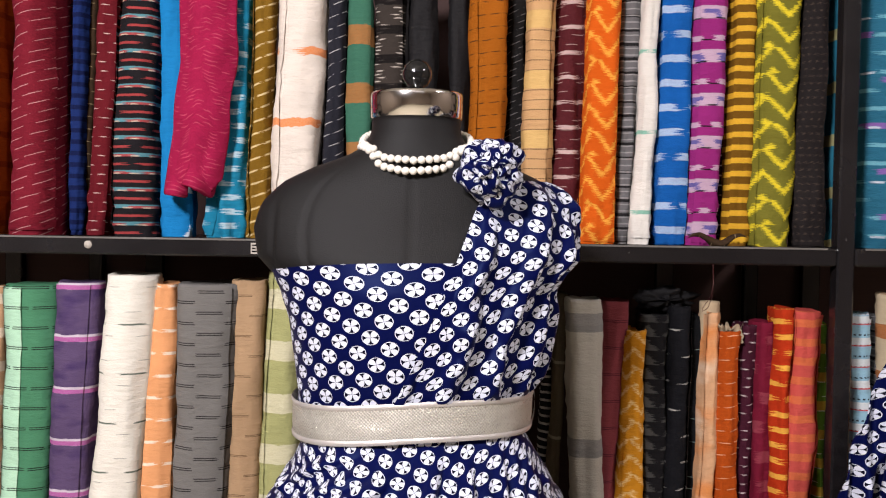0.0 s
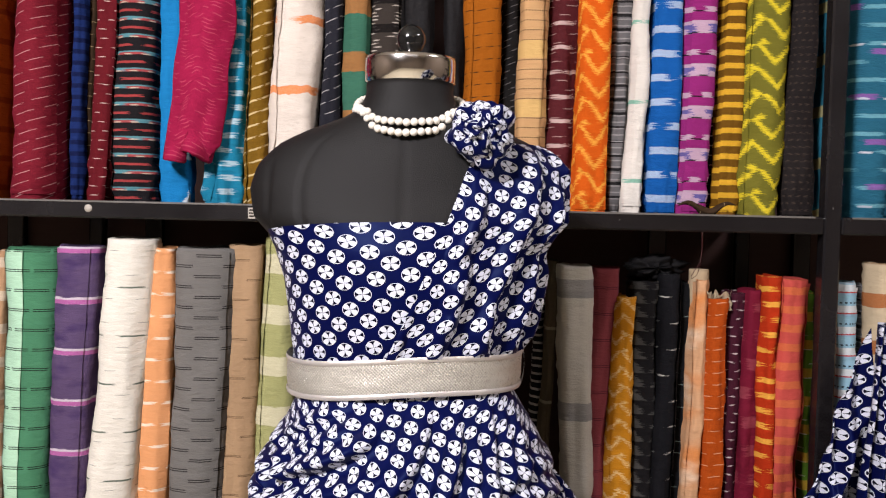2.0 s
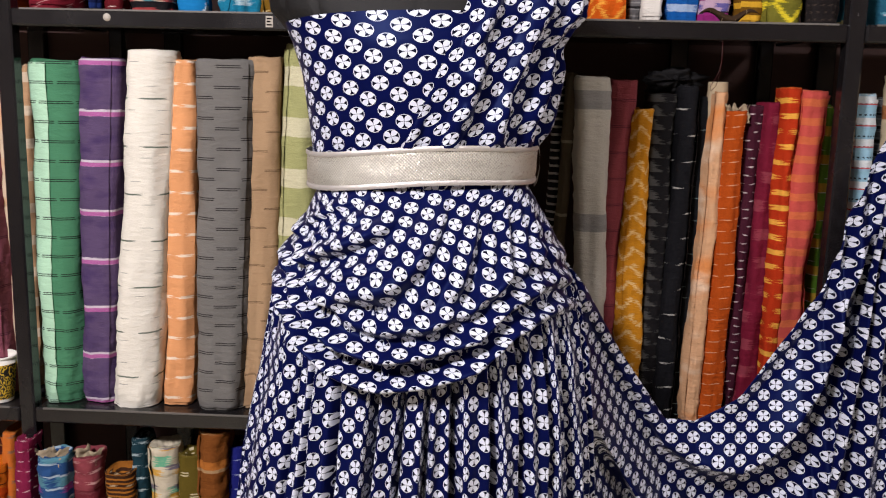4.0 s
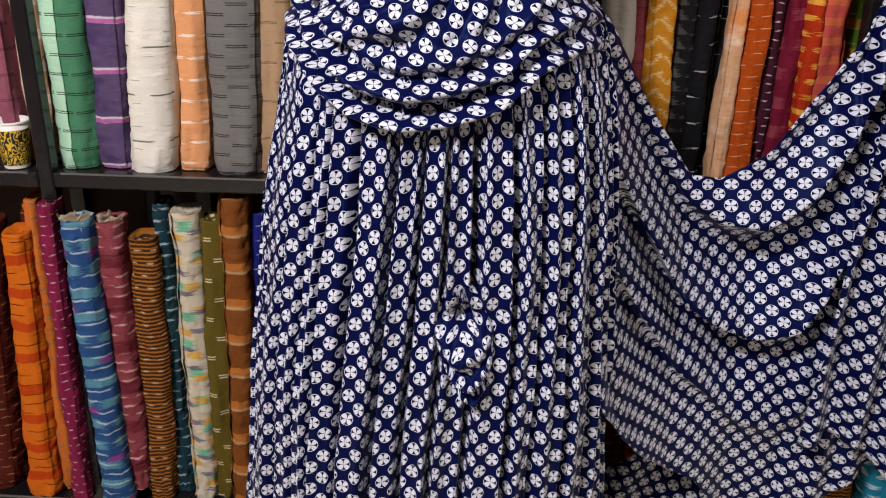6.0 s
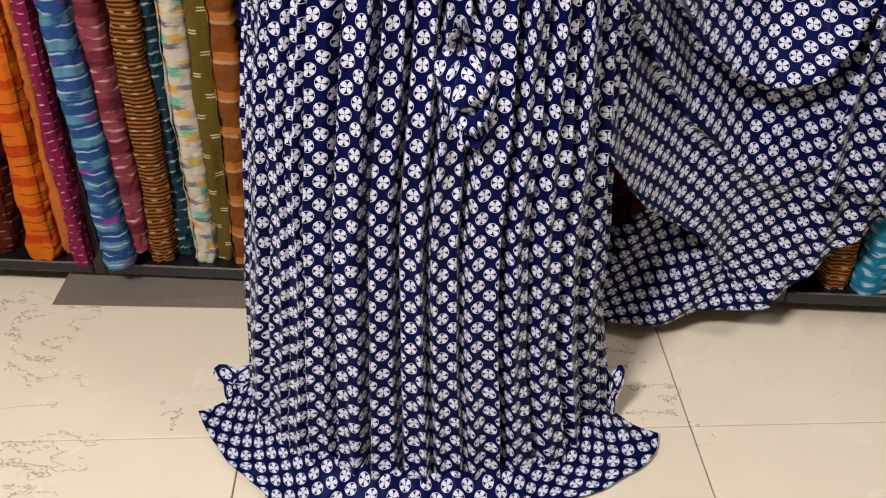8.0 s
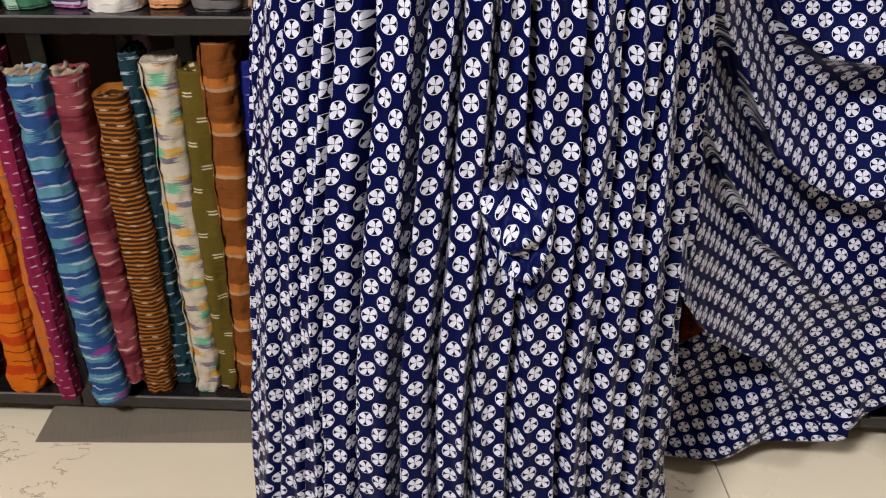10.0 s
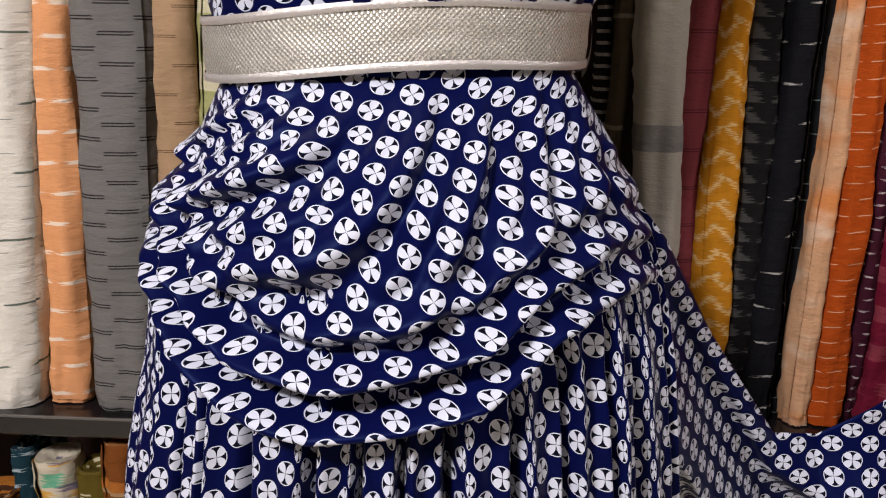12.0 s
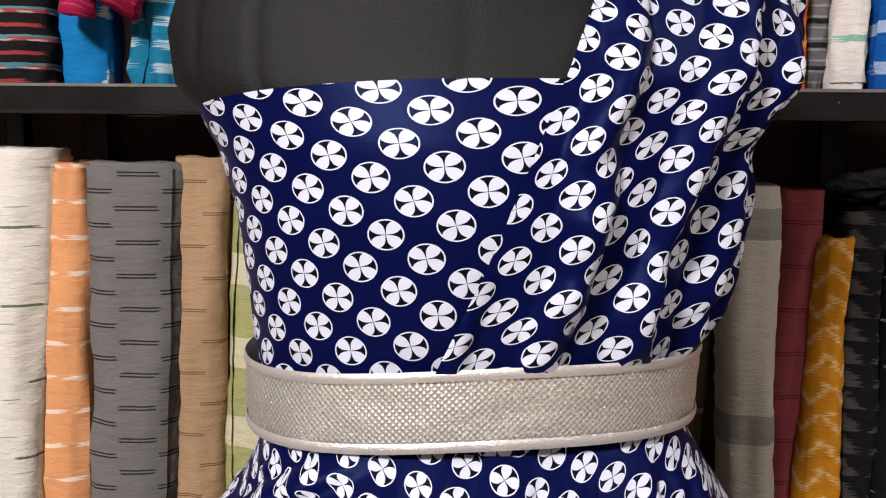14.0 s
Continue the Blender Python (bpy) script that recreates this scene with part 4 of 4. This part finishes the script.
        return at(f, a0 + (a1 - a0) * u, lift)
    me = grid(flap, 12, 36, m2, "loose_end", squeeze=(1 if a1 > a0 else -1, -1), anchor=0.0,
              off=(float(np.interp((a0 + math.pi) / 6.28319 * n, range(n + 1), peri)) + jog, z0 + (z1 - z0) * hi + jog * 0.3))
    part("loose_end", me, ob)
    cx = (xtl + xtr) / 2
    if core:
        part("core", lathe("core", [(0.016, -0.06), (0.017, 0.012), (0.0165, 0.018), (0.012, 0.018), (0.012, -0.05)], 20, CORE), ob, "card tube core", pose(cx, yf + d, z1))
    if paper:
        def slip(u, v):
            w = 0.020 + 0.010 * v
            return Vector((cx - w + 2 * w * u + 0.006 * n3(u * 4 + k, v * 4), yf + d * 0.7 + 0.012 * math.sin(u * 11 + v * 3) + 0.008 * n3(u * 7, v * 5, k),
                           z1 - 0.02 + 0.030 * v + 0.012 * n3(u * 9, 3.0 * k) * v))
        part("paper_slip", grid(slip, 26, 10, LINER, "paper_slip"), ob, "crumpled tan paper liner")
    return ob


bolt("maroon cotton bolt with fine pale dashes", MAROON_DASH, -0.47, -0.392, -0.463, -0.392, 1.499, 2.06, 1.43, depth=0.16)
bolt("dark blue cotton bolt with black bands", DARKBLUE, -0.39, -0.365, -0.38, -0.354, 1.499, 2.06, 1.5)
bolt("dark brown cotton bolt with faint ticks", DARKBROWN, -0.376, -0.357, -0.363, -0.341, 1.499, 2.06, 1.52)
bolt("dark red cotton bolt with white ticks", DARKRED, -0.346, -0.308, -0.319, -0.285, 1.499, 2.06, 1.47)
bolt("black bolt woven with teal and red bars", BLACKBARS, -0.299, -0.223, -0.277, -0.219, 1.499, 2.06, 1.45)
bolt("bright blue cotton bolt with white arrow marks", SKYBLUE, -0.218, -0.164, -0.225, -0.184, 1.499, 2.06, 1.47)
bolt("teal blue cotton bolt with pale ikat dashes", TEALDASH, -0.133, -0.075, -0.097, -0.053, 1.499, 2.06, 1.46, flare=1)
bolt("mustard cotton bolt with cream dashes", MUSTARD, -0.069, -0.03, -0.055, -0.015, 1.499, 2.06, 1.46)
bolt("white cotton bolt with orange ikat strokes", WHITEORANGE, -0.029, 0.047, -0.011, 0.074, 1.499, 2.06, 1.45)
bolt("charcoal cotton bolt with slanting white dashes", CHARDASH, 0.054, 0.09, 0.069, 0.096, 1.499, 2.06, 1.48)
bolt("green and rust checked cotton bolt", GREENRUST, 0.096, 0.141, 0.097, 0.141, 1.499, 2.06, 1.49)
bolt("black cotton bolt streaked with white threads", BLACKTHREAD, 0.144, 0.202, 0.141, 0.201, 1.499, 2.06, 1.5)
bolt("plain black cotton bolt", BLACKPLAIN, 0.206, 0.256, 0.202, 0.252, 1.499, 2.06, 1.47)
bolt("plain black cotton bolt", BLACKPLAIN, 0.276, 0.31, 0.27, 0.307, 1.499, 2.06, 1.49)
bolt("rust orange bolt with short black dashes", RUSTDASH, 0.308, 0.367, 0.312, 0.37, 1.499, 2.06, 1.46)
bolt("black bolt with fine grey slants", BLACKGREY, 0.369, 0.401, 0.371, 0.411, 1.499, 2.06, 1.5)
bolt("peach cotton bolt with dotted black lines", PEACHDOT, 0.397, 0.446, 0.408, 0.453, 1.499, 2.06, 1.46)
bolt("maroon bolt with pale ikat flecks", MAROONIKAT, 0.449, 0.5, 0.455, 0.51, 1.499, 2.06, 1.47)
bolt("orange bolt with yellow ikat zigzags", ORANGEZIG, 0.495, 0.555, 0.508, 0.562, 1.499, 2.06, 1.45)
bolt("grey bolt with black bars", GREYBARS, 0.557, 0.586, 0.569, 0.606, 1.499, 2.06, 1.48)
bolt("white cotton bolt with faint green strokes", WHITEGREEN, 0.583, 0.619, 0.602, 0.629, 1.499, 2.06, 1.46)
bolt("royal blue bolt with pale ikat bars", ROYALBARS, 0.624, 0.676, 0.628, 0.682, 1.499, 2.06, 1.46)
bolt("magenta bolt with lilac and black bands", MAGENTA, 0.673, 0.726, 0.683, 0.743, 1.499, 2.06, 1.46)
bolt("dark brown bolt with white ticks", BROWNTICK, 0.736, 0.753, 0.748, 0.764, 1.499, 2.06, 1.5)
bolt("mustard bolt with yellow bars and fringe", MUSTBARS, 0.743, 0.785, 0.747, 0.785, 1.499, 2.06, 1.46)
bolt("olive bolt with bright yellow ikat peaks", OLIVEPEAK, 0.782, 0.853, 0.785, 0.867, 1.499, 2.06, 1.45)
bolt("dark brown speckled cotton bolt", DARKSPECK, 0.858, 0.91, 0.87, 0.91, 1.499, 2.06, 1.46)
bolt("teal and ochre striped bolt", TEALOCHRE, 0.926, 0.943, 0.929, 0.946, 1.499, 2.06, 1.5)
bolt("teal blue ikat bolt with purple streaks", TEALWIDE, 0.949, 1.044, 0.952, 1.055, 1.499, 2.06, 1.44, depth=0.16)
bolt("plain orange cotton bolt", ORANGEPLAIN, -0.529, -0.481, -0.514, -0.475, 1.499, 2.06, 1.45)
bolt("navy cotton bolt with pale dashes", CHARDASH, -0.613, -0.536, -0.596, -0.524, 1.499, 2.06, 1.46)

bolt("peach bolt with cream bands", PEACHBAND, -0.542, -0.519, -0.517, -0.5, 0.797, 1.405, 1.5)
bolt("mint and bottle green bolt with black lines", MINT, -0.475, -0.403, -0.471, -0.385, 0.797, 1.414, 1.43)
bolt("purple bolt with pink and white bands", PURPLE, -0.404, -0.348, -0.387, -0.314, 0.797, 1.419, 1.44)
bolt("ivory cotton bolt with thin dark strokes", IVORY, -0.343, -0.262, -0.299, -0.213, 0.797, 1.434, 1.42)
bolt("apricot bolt with white flecks", APRICOT, -0.258, -0.200, -0.219, -0.177, 0.797, 1.419, 1.44)
bolt("grey chambray bolt with black double dashes", GREYDASH, -0.189, -0.103, -0.178, -0.07, 0.797, 1.421, 1.42)
bolt("tan bolt with thin brown lines", TAN, -0.101, -0.056, -0.086, -0.030, 0.797, 1.427, 1.44, flare=1)
bolt("pale olive bolt with cream bands", LTOLIVE, -0.053, 0.02, -0.027, 0.035, 0.797, 1.45, 1.45)
bolt("tan bolt with thin stripes", TAN, -0.003, 0.017, 0.021, 0.037, 0.797, 1.425, 1.5)
bolt("black and white striped bolt", BWSTRIPE, 0.427, 0.447, 0.451, 0.467, 0.797, 1.4, 1.52)
bolt("brown olive bolt with pale lines", BROWNOLIVE, 0.443, 0.464, 0.467, 0.483, 0.797, 1.411, 1.47)
bolt("pale grey bolt with charcoal bands", LTGREY, 0.499, 0.548, 0.475, 0.537, 0.797, 1.406, 1.43)
bolt("rose maroon bolt with dark lines", ROSEMAROON, 0.523, 0.56, 0.537, 0.583, 0.797, 1.402, 1.45)
bolt("mustard orange bolt with cream ikat", MUSTIKAT, 0.566, 0.619, 0.576, 0.612, 0.797, 1.354, 1.44)
bolt("black bolt with grey ikat triangles", BLACKTRI, 0.614, 0.652, 0.606, 0.654, 0.797, 1.38, 1.46)
bolt("black bolt with white flecks", BLACKFLECK, 0.639, 0.68, 0.654, 0.69, 0.797, 1.394, 1.45)
bolt("black teal bolt with fine dashes", BLACKTEAL, 0.677, 0.706, 0.691, 0.718, 0.797, 1.377, 1.48)
bolt("peach bolt with soft orange bands", PEACHSOFT, 0.695, 0.73, 0.71, 0.737, 0.797, 1.386, 1.45, core=1)
bolt("orange red bolt with pale dashes", ORANGERED, 0.725, 0.769, 0.736, 0.77, 0.797, 1.355, 1.45, paper=1)
bolt("dark plum bolt with white specks", PLUM, 0.767, 0.8, 0.772, 0.805, 0.797, 1.364, 1.47)
bolt("crimson maroon bolt with faint circles", CRIMSONM, 0.792, 0.833, 0.801, 0.832, 0.797, 1.37, 1.46)
bolt("red bolt with yellow flame ikat", FLAME, 0.829, 0.859, 0.821, 0.855, 0.797, 1.395, 1.44)
bolt("coral pink softly banded bolt", CORAL, 0.835, 0.889, 0.855, 0.9, 0.797, 1.391, 1.44)
bolt("green and ochre striped bolt", GREENOCHRE, 0.92, 0.945, 0.915, 0.934, 0.797, 1.366, 1.5)
bolt("dark teal bolt with stripes", TEALSTRIPE, 0.968, 0.99, 0.965, 0.982, 0.797, 1.385, 1.5)
bolt("blue and white patterned bolt", BLUEPATT, 0.971, 1.007, 0.945, 0.989, 0.797, 1.387, 1.45)
bolt("grey bolt with black stripes", GREYBARS, 1.026, 1.047, 1.006, 1.022, 0.797, 1.382, 1.49)
bolt("plain deep violet bolt", VIOLET, 1.037, 1.058, 1.018, 1.034, 0.797, 1.373, 1.48)
bolt("cream and rust checked bolt", CREAMRUST, 1.025, 1.093, 1.011, 1.063, 0.797, 1.42, 1.45)
bolt("pink maroon lined bolt", PINKM, -0.596, -0.547, -0.595, -0.557, 0.797, 1.405, 1.45)
bolt("cream and peach bolt", CREAMPEACH, -0.561, -0.523, -0.58, -0.537, 0.797, 1.41, 1.49)

bolt("red orange bolt with dark lines", REDORANGE, -0.638, -0.575, -0.596, -0.547, 0.079, 0.675, 1.4)
bolt("plain dark red brown bolt", DARKREDB, -0.624, -0.603, -0.587, -0.571, 0.079, 0.704, 1.47)
bolt("bright orange bolt with grey flecks", BRIGHTORANGE, -0.578, -0.553, -0.559, -0.532, 0.079, 0.732, 1.43)
bolt("magenta crimson bolt with white ticks", MAGCRIM, -0.526, -0.493, -0.5, -0.471, 0.091, 0.746, 1.37)
bolt("blue ikat bolt with teal and violet streaks", BLUEIKAT, -0.46, -0.4, -0.463, -0.409, 0.095, 0.719, 1.355, paper=1)
bolt("dusty rose bolt with ikat", ROSEIKAT, -0.415, -0.371, -0.417, -0.361, 0.121, 0.707, 1.39, paper=1)
bolt("brown bolt ribbed with orange lines", BROWNRIB, -0.382, -0.326, -0.363, -0.303, 0.079, 0.669, 1.41)
bolt("dark teal bolt with pale arrow marks", DARKTEAL, -0.337, -0.298, -0.318, -0.288, 0.079, 0.726, 1.44)
bolt("cream ikat bolt with green, gold and grey blots", MULTI, -0.286, -0.236, -0.28, -0.227, 0.079, 0.719, 1.42)
bolt("olive bolt with cream dashes", OLIVEDASH, -0.251, -0.199, -0.229, -0.176, 0.079, 0.702, 1.43)
bolt("rust brown bolt with bands", RUSTBAND, -0.206, -0.161, -0.187, -0.13, 0.079, 0.75, 1.42)
bolt("plain royal blue bolt", ROYALPLAIN, -0.185, -0.134, -0.146, -0.104, 0.079, 0.708, 1.46)

bolt("deep red bolt with ochre ticks", DARKREDB, -0.75, -0.675, -0.70, -0.62, 0.079, 0.68, 1.42)
bolt("orange bolt with dark lines", REDORANGE, -0.84, -0.76, -0.80, -0.72, 0.079, 0.68, 1.42)
# crimson length hanging over the blue bolts
def crimson(u, v):
    x = lerp(v, (0, 0.55, 0.85, 1), (-0.160, -0.166, -0.178, -0.188)) + (0.084 - 0.010 * v) * u + 0.006 * n3(v * 5, 1.0)
    a = (u - 0.5) * 2.6
    z = 2.05 - 0.476 * v - 0.008 * math.sin(u * 9) * v + 0.004 * n3(u * 9, 2)
    return Vector((x, 1.452 - 0.03 * math.cos(a) + 0.006 * n3(u * 4, v * 9) - 0.012 * smooth(0.93, 1.0, v) * math.sin(u * 13), z))


length = tagged(new("cloth_length", grid(crimson, 40, 80, CRIMSON, "cloth_length")), "crimson cotton length hanging before the blue bolts", "cloth")
so = length.modifiers.new("thickness", "SOLIDIFY")
so.thickness = 0.012
# bolts low in the next bay, below the train
bolt("dark red bolt in shadow behind the train", DARKREDB, 0.56, 0.60, 0.56, 0.60, 0.079, 0.70, 1.45)
bolt("orange bolt in shadow behind the train", ORANGERED, 0.605, 0.65, 0.605, 0.65, 0.079, 0.70, 1.47)
bolt("brown bolt standing beside the post", BROWNRIB, 1.0, 1.055, 1.0, 1.055, 0.079, 0.66, 1.41)
bolt("turquoise bolt standing by the train", TEALDASH, 1.065, 1.13, 1.065, 1.13, 0.079, 0.66, 1.40)
bolt("plum bolt standing by the train", PLUM, 1.14, 1.2, 1.14, 1.2, 0.079, 0.66, 1.42)

# paper cup on the middle tier
CUPM = Nodes("printed_paper_cup", 0.5, 0.0, 0.4)
cu, cv, cvec = CUPM.uv()
swirl = CUPM.noise(cvec, 55, 1, (1, 1, 1))
line = CUPM.m("LESS_THAN", CUPM.m("ABSOLUTE", CUPM.m("SUBTRACT", CUPM.m("FRACT", CUPM.m("MULTIPLY", swirl, 7.0)), 0.5)), 0.2)
CUPM.colour(CUPM.mix(line, (0.012, 0.010, 0.010), (0.62, 0.40, 0.03)))
CUPW = plain("white_cup_card", (0.78, 0.75, 0.69), 0.5, vary=0.05)
cup = tagged(new("paper_cup"), "white paper cup with a black and gold printed sleeve", "cup")
part("wall", lathe("wall", [(0.022, 0.0), (0.0225, 0.004), (0.0315, 0.083), (0.0305, 0.083), (0.0215, 0.006), (0.001, 0.006)], 32, CUPW), cup)
part("rim", lathe("rim", [(0.0305, 0.081), (0.033, 0.083), (0.0335, 0.085), (0.032, 0.087), (0.030, 0.0855), (0.0305, 0.081)], 32, CUPW), cup)
part("sleeve", lathe("sleeve", [(0.0232, 0.006), (0.0308, 0.072)], 40, CUPM.mat), cup, "black sleeve with gold scrolls")
cup.matrix_basis = pose(-0.553, 1.432, 0.7985)

# grey board lying against the foot of the rack
bm = bmesh.new()
vs = [bm.verts.new(p) for p in ((-0.586, 1.352, 0.002), (0.30, 1.385, 0.002), (0.30, 1.425, 0.046), (-0.562, 1.425, 0.046))]
bm.faces.new(vs)
bmesh.ops.solidify(bm, geom=bm.faces[:], thickness=0.004)
me = bpy.data.meshes.new("kick_board")
bm.to_mesh(me)
bm.free()
me.materials.append(PLANK)
tagged(new("kick_board", me), "dusty grey board leaning on the rack's foot", "board")

# price stickers on the upper rail
for x, lab in ((-0.31, "small round white sticker on the black rail"), (-0.037, "small square printed sticker on the black rail")):
    if x < -0.2:
        me = lathe("sticker", [(0.0066, 0), (0.0066, 0.0006), (0.0001, 0.0008)], 10, PAPER)
        st = tagged(new("sticker", me), lab, "sticker")
        st.matrix_basis = pose(x, FRONT - 0.0012, 1.486, 90, 0, 0)
    else:
        st = tagged(new("sticker"), lab, "sticker")
        part("label_sheet", box("label_sheet", x - 0.006, x + 0.006, FRONT - 0.002, FRONT - 0.0012, 1.475, 1.493, PAPER, 0), st)
        for i in range(3):
            part("print_bar", box("print_bar", x - 0.004, x + 0.004 - 0.002 * (i % 2), FRONT - 0.0026, FRONT - 0.0021, 1.478 + 0.005 * i, 1.4802 + 0.005 * i, KNOB, 0), st)

# dark scrap of bark-brown cloth on the upper board, and a red thread below it
def scrap(u, v):
    th = u * 6.28319
    r = 0.012 * math.sin(math.pi * min(0.999, v + 0.001)) * (1 + 0.5 * n3(th, v * 5))
    return Vector((0.665 + 0.10 * v, 1.418 + r * math.cos(th), 1.510 + 0.6 * r * math.sin(th) + 0.008 * math.sin(v * 9)))


tagged(new("cloth_scrap", grid(scrap, 20, 24, DARKBROWN, "cloth_scrap")), "dark crumpled scrap lying on the upper board", "scrap")
cu2 = bpy.data.curves.new("thread", "CURVE")
cu2.dimensions, cu2.bevel_depth = "3D", 0.0005
sp = cu2.splines.new("POLY")
pts = [(0.705, 1.401, 1.47), (0.706, 1.401, 1.44), (0.704, 1.402, 1.42), (0.700, 1.44, 1.395), (0.706, 1.46, 1.388), (0.709, 1.44, 1.396), (0.706, 1.402, 1.42)]
sp.points.add(len(pts) - 1)
for p, c in zip(sp.points, pts):
    p.co = (*c, 1)
cu2.materials.append(MAROONIKAT)
tagged(new("thread", cu2), "loose red thread hanging from the rail", "thread")

# dark net bundle lying on the tops of the black bolts
def bundle(u, v):
    th, ph = u * 6.28319, 0.05 + v * 3.04
    r = 1 + 0.55 * n3(math.cos(th) * 2.2, math.sin(th) * 2.2, ph * 2) + 0.25 * n3(math.cos(th) * 6, math.sin(th) * 6, ph * 6)
    return Vector((0.650 + 0.046 * r * math.sin(ph) * math.cos(th), 1.50 + 0.03 * r * math.cos(ph), 1.405 + 0.020 * r * math.sin(ph) * math.sin(th)))


tagged(new("net_roll", grid(bundle, 48, 24, BLACKPLAIN, "net_roll")), "crumpled black net bundle lying on the black bolts", "cloth bundle")

# assumed panels over the three area lamps: unseen, added, and not glowing
for x, y, sx, sy in ((-0.66, -0.66, 0.42, 0.22), (1.85, 0.35, 0.5, 0.35), (0.4, -1.5, 1.4, 0.6)):
    lamp = tagged(new("ceiling_light"), "flat white unlit panel assumed on the unseen ceiling", "ceiling light", "ceiling lights")
    part("frame", box("frame", x - sx / 2 - 0.03, x + sx / 2 + 0.03, y - sy / 2 - 0.03, y + sy / 2 + 0.03, 2.765, 2.798, CEIL, 0.004), lamp)
    part("diffuser", box("diffuser", x - sx / 2, x + sx / 2, y - sy / 2, y + sy / 2, 2.758, 2.764, LAMPGLASS, 0.001), lamp)

# ---- floor tiles ----
TS = 0.80
tile_me = box("tile", -TS / 2 + 0.0012, TS / 2 - 0.0012, -TS / 2 + 0.0012, TS / 2 - 0.0012, -0.012, 0.0, MARBLE, 0.0012)
rot = Matrix.Rotation(radians(5.5), 4, "Z")
for i in range(-4, 4):
    for j in range(-6, 2):
        c = Matrix.Translation((0.70, 1.095, 0)) @ rot @ Matrix.Translation(((i + 0.5) * TS, (j + 0.5) * TS, 0))
        p = c.translation
        if -1.55 < p.x < 2.3 and -1.9 < p.y < 1.65:
            part("tile", tile_me, floor, m=c)
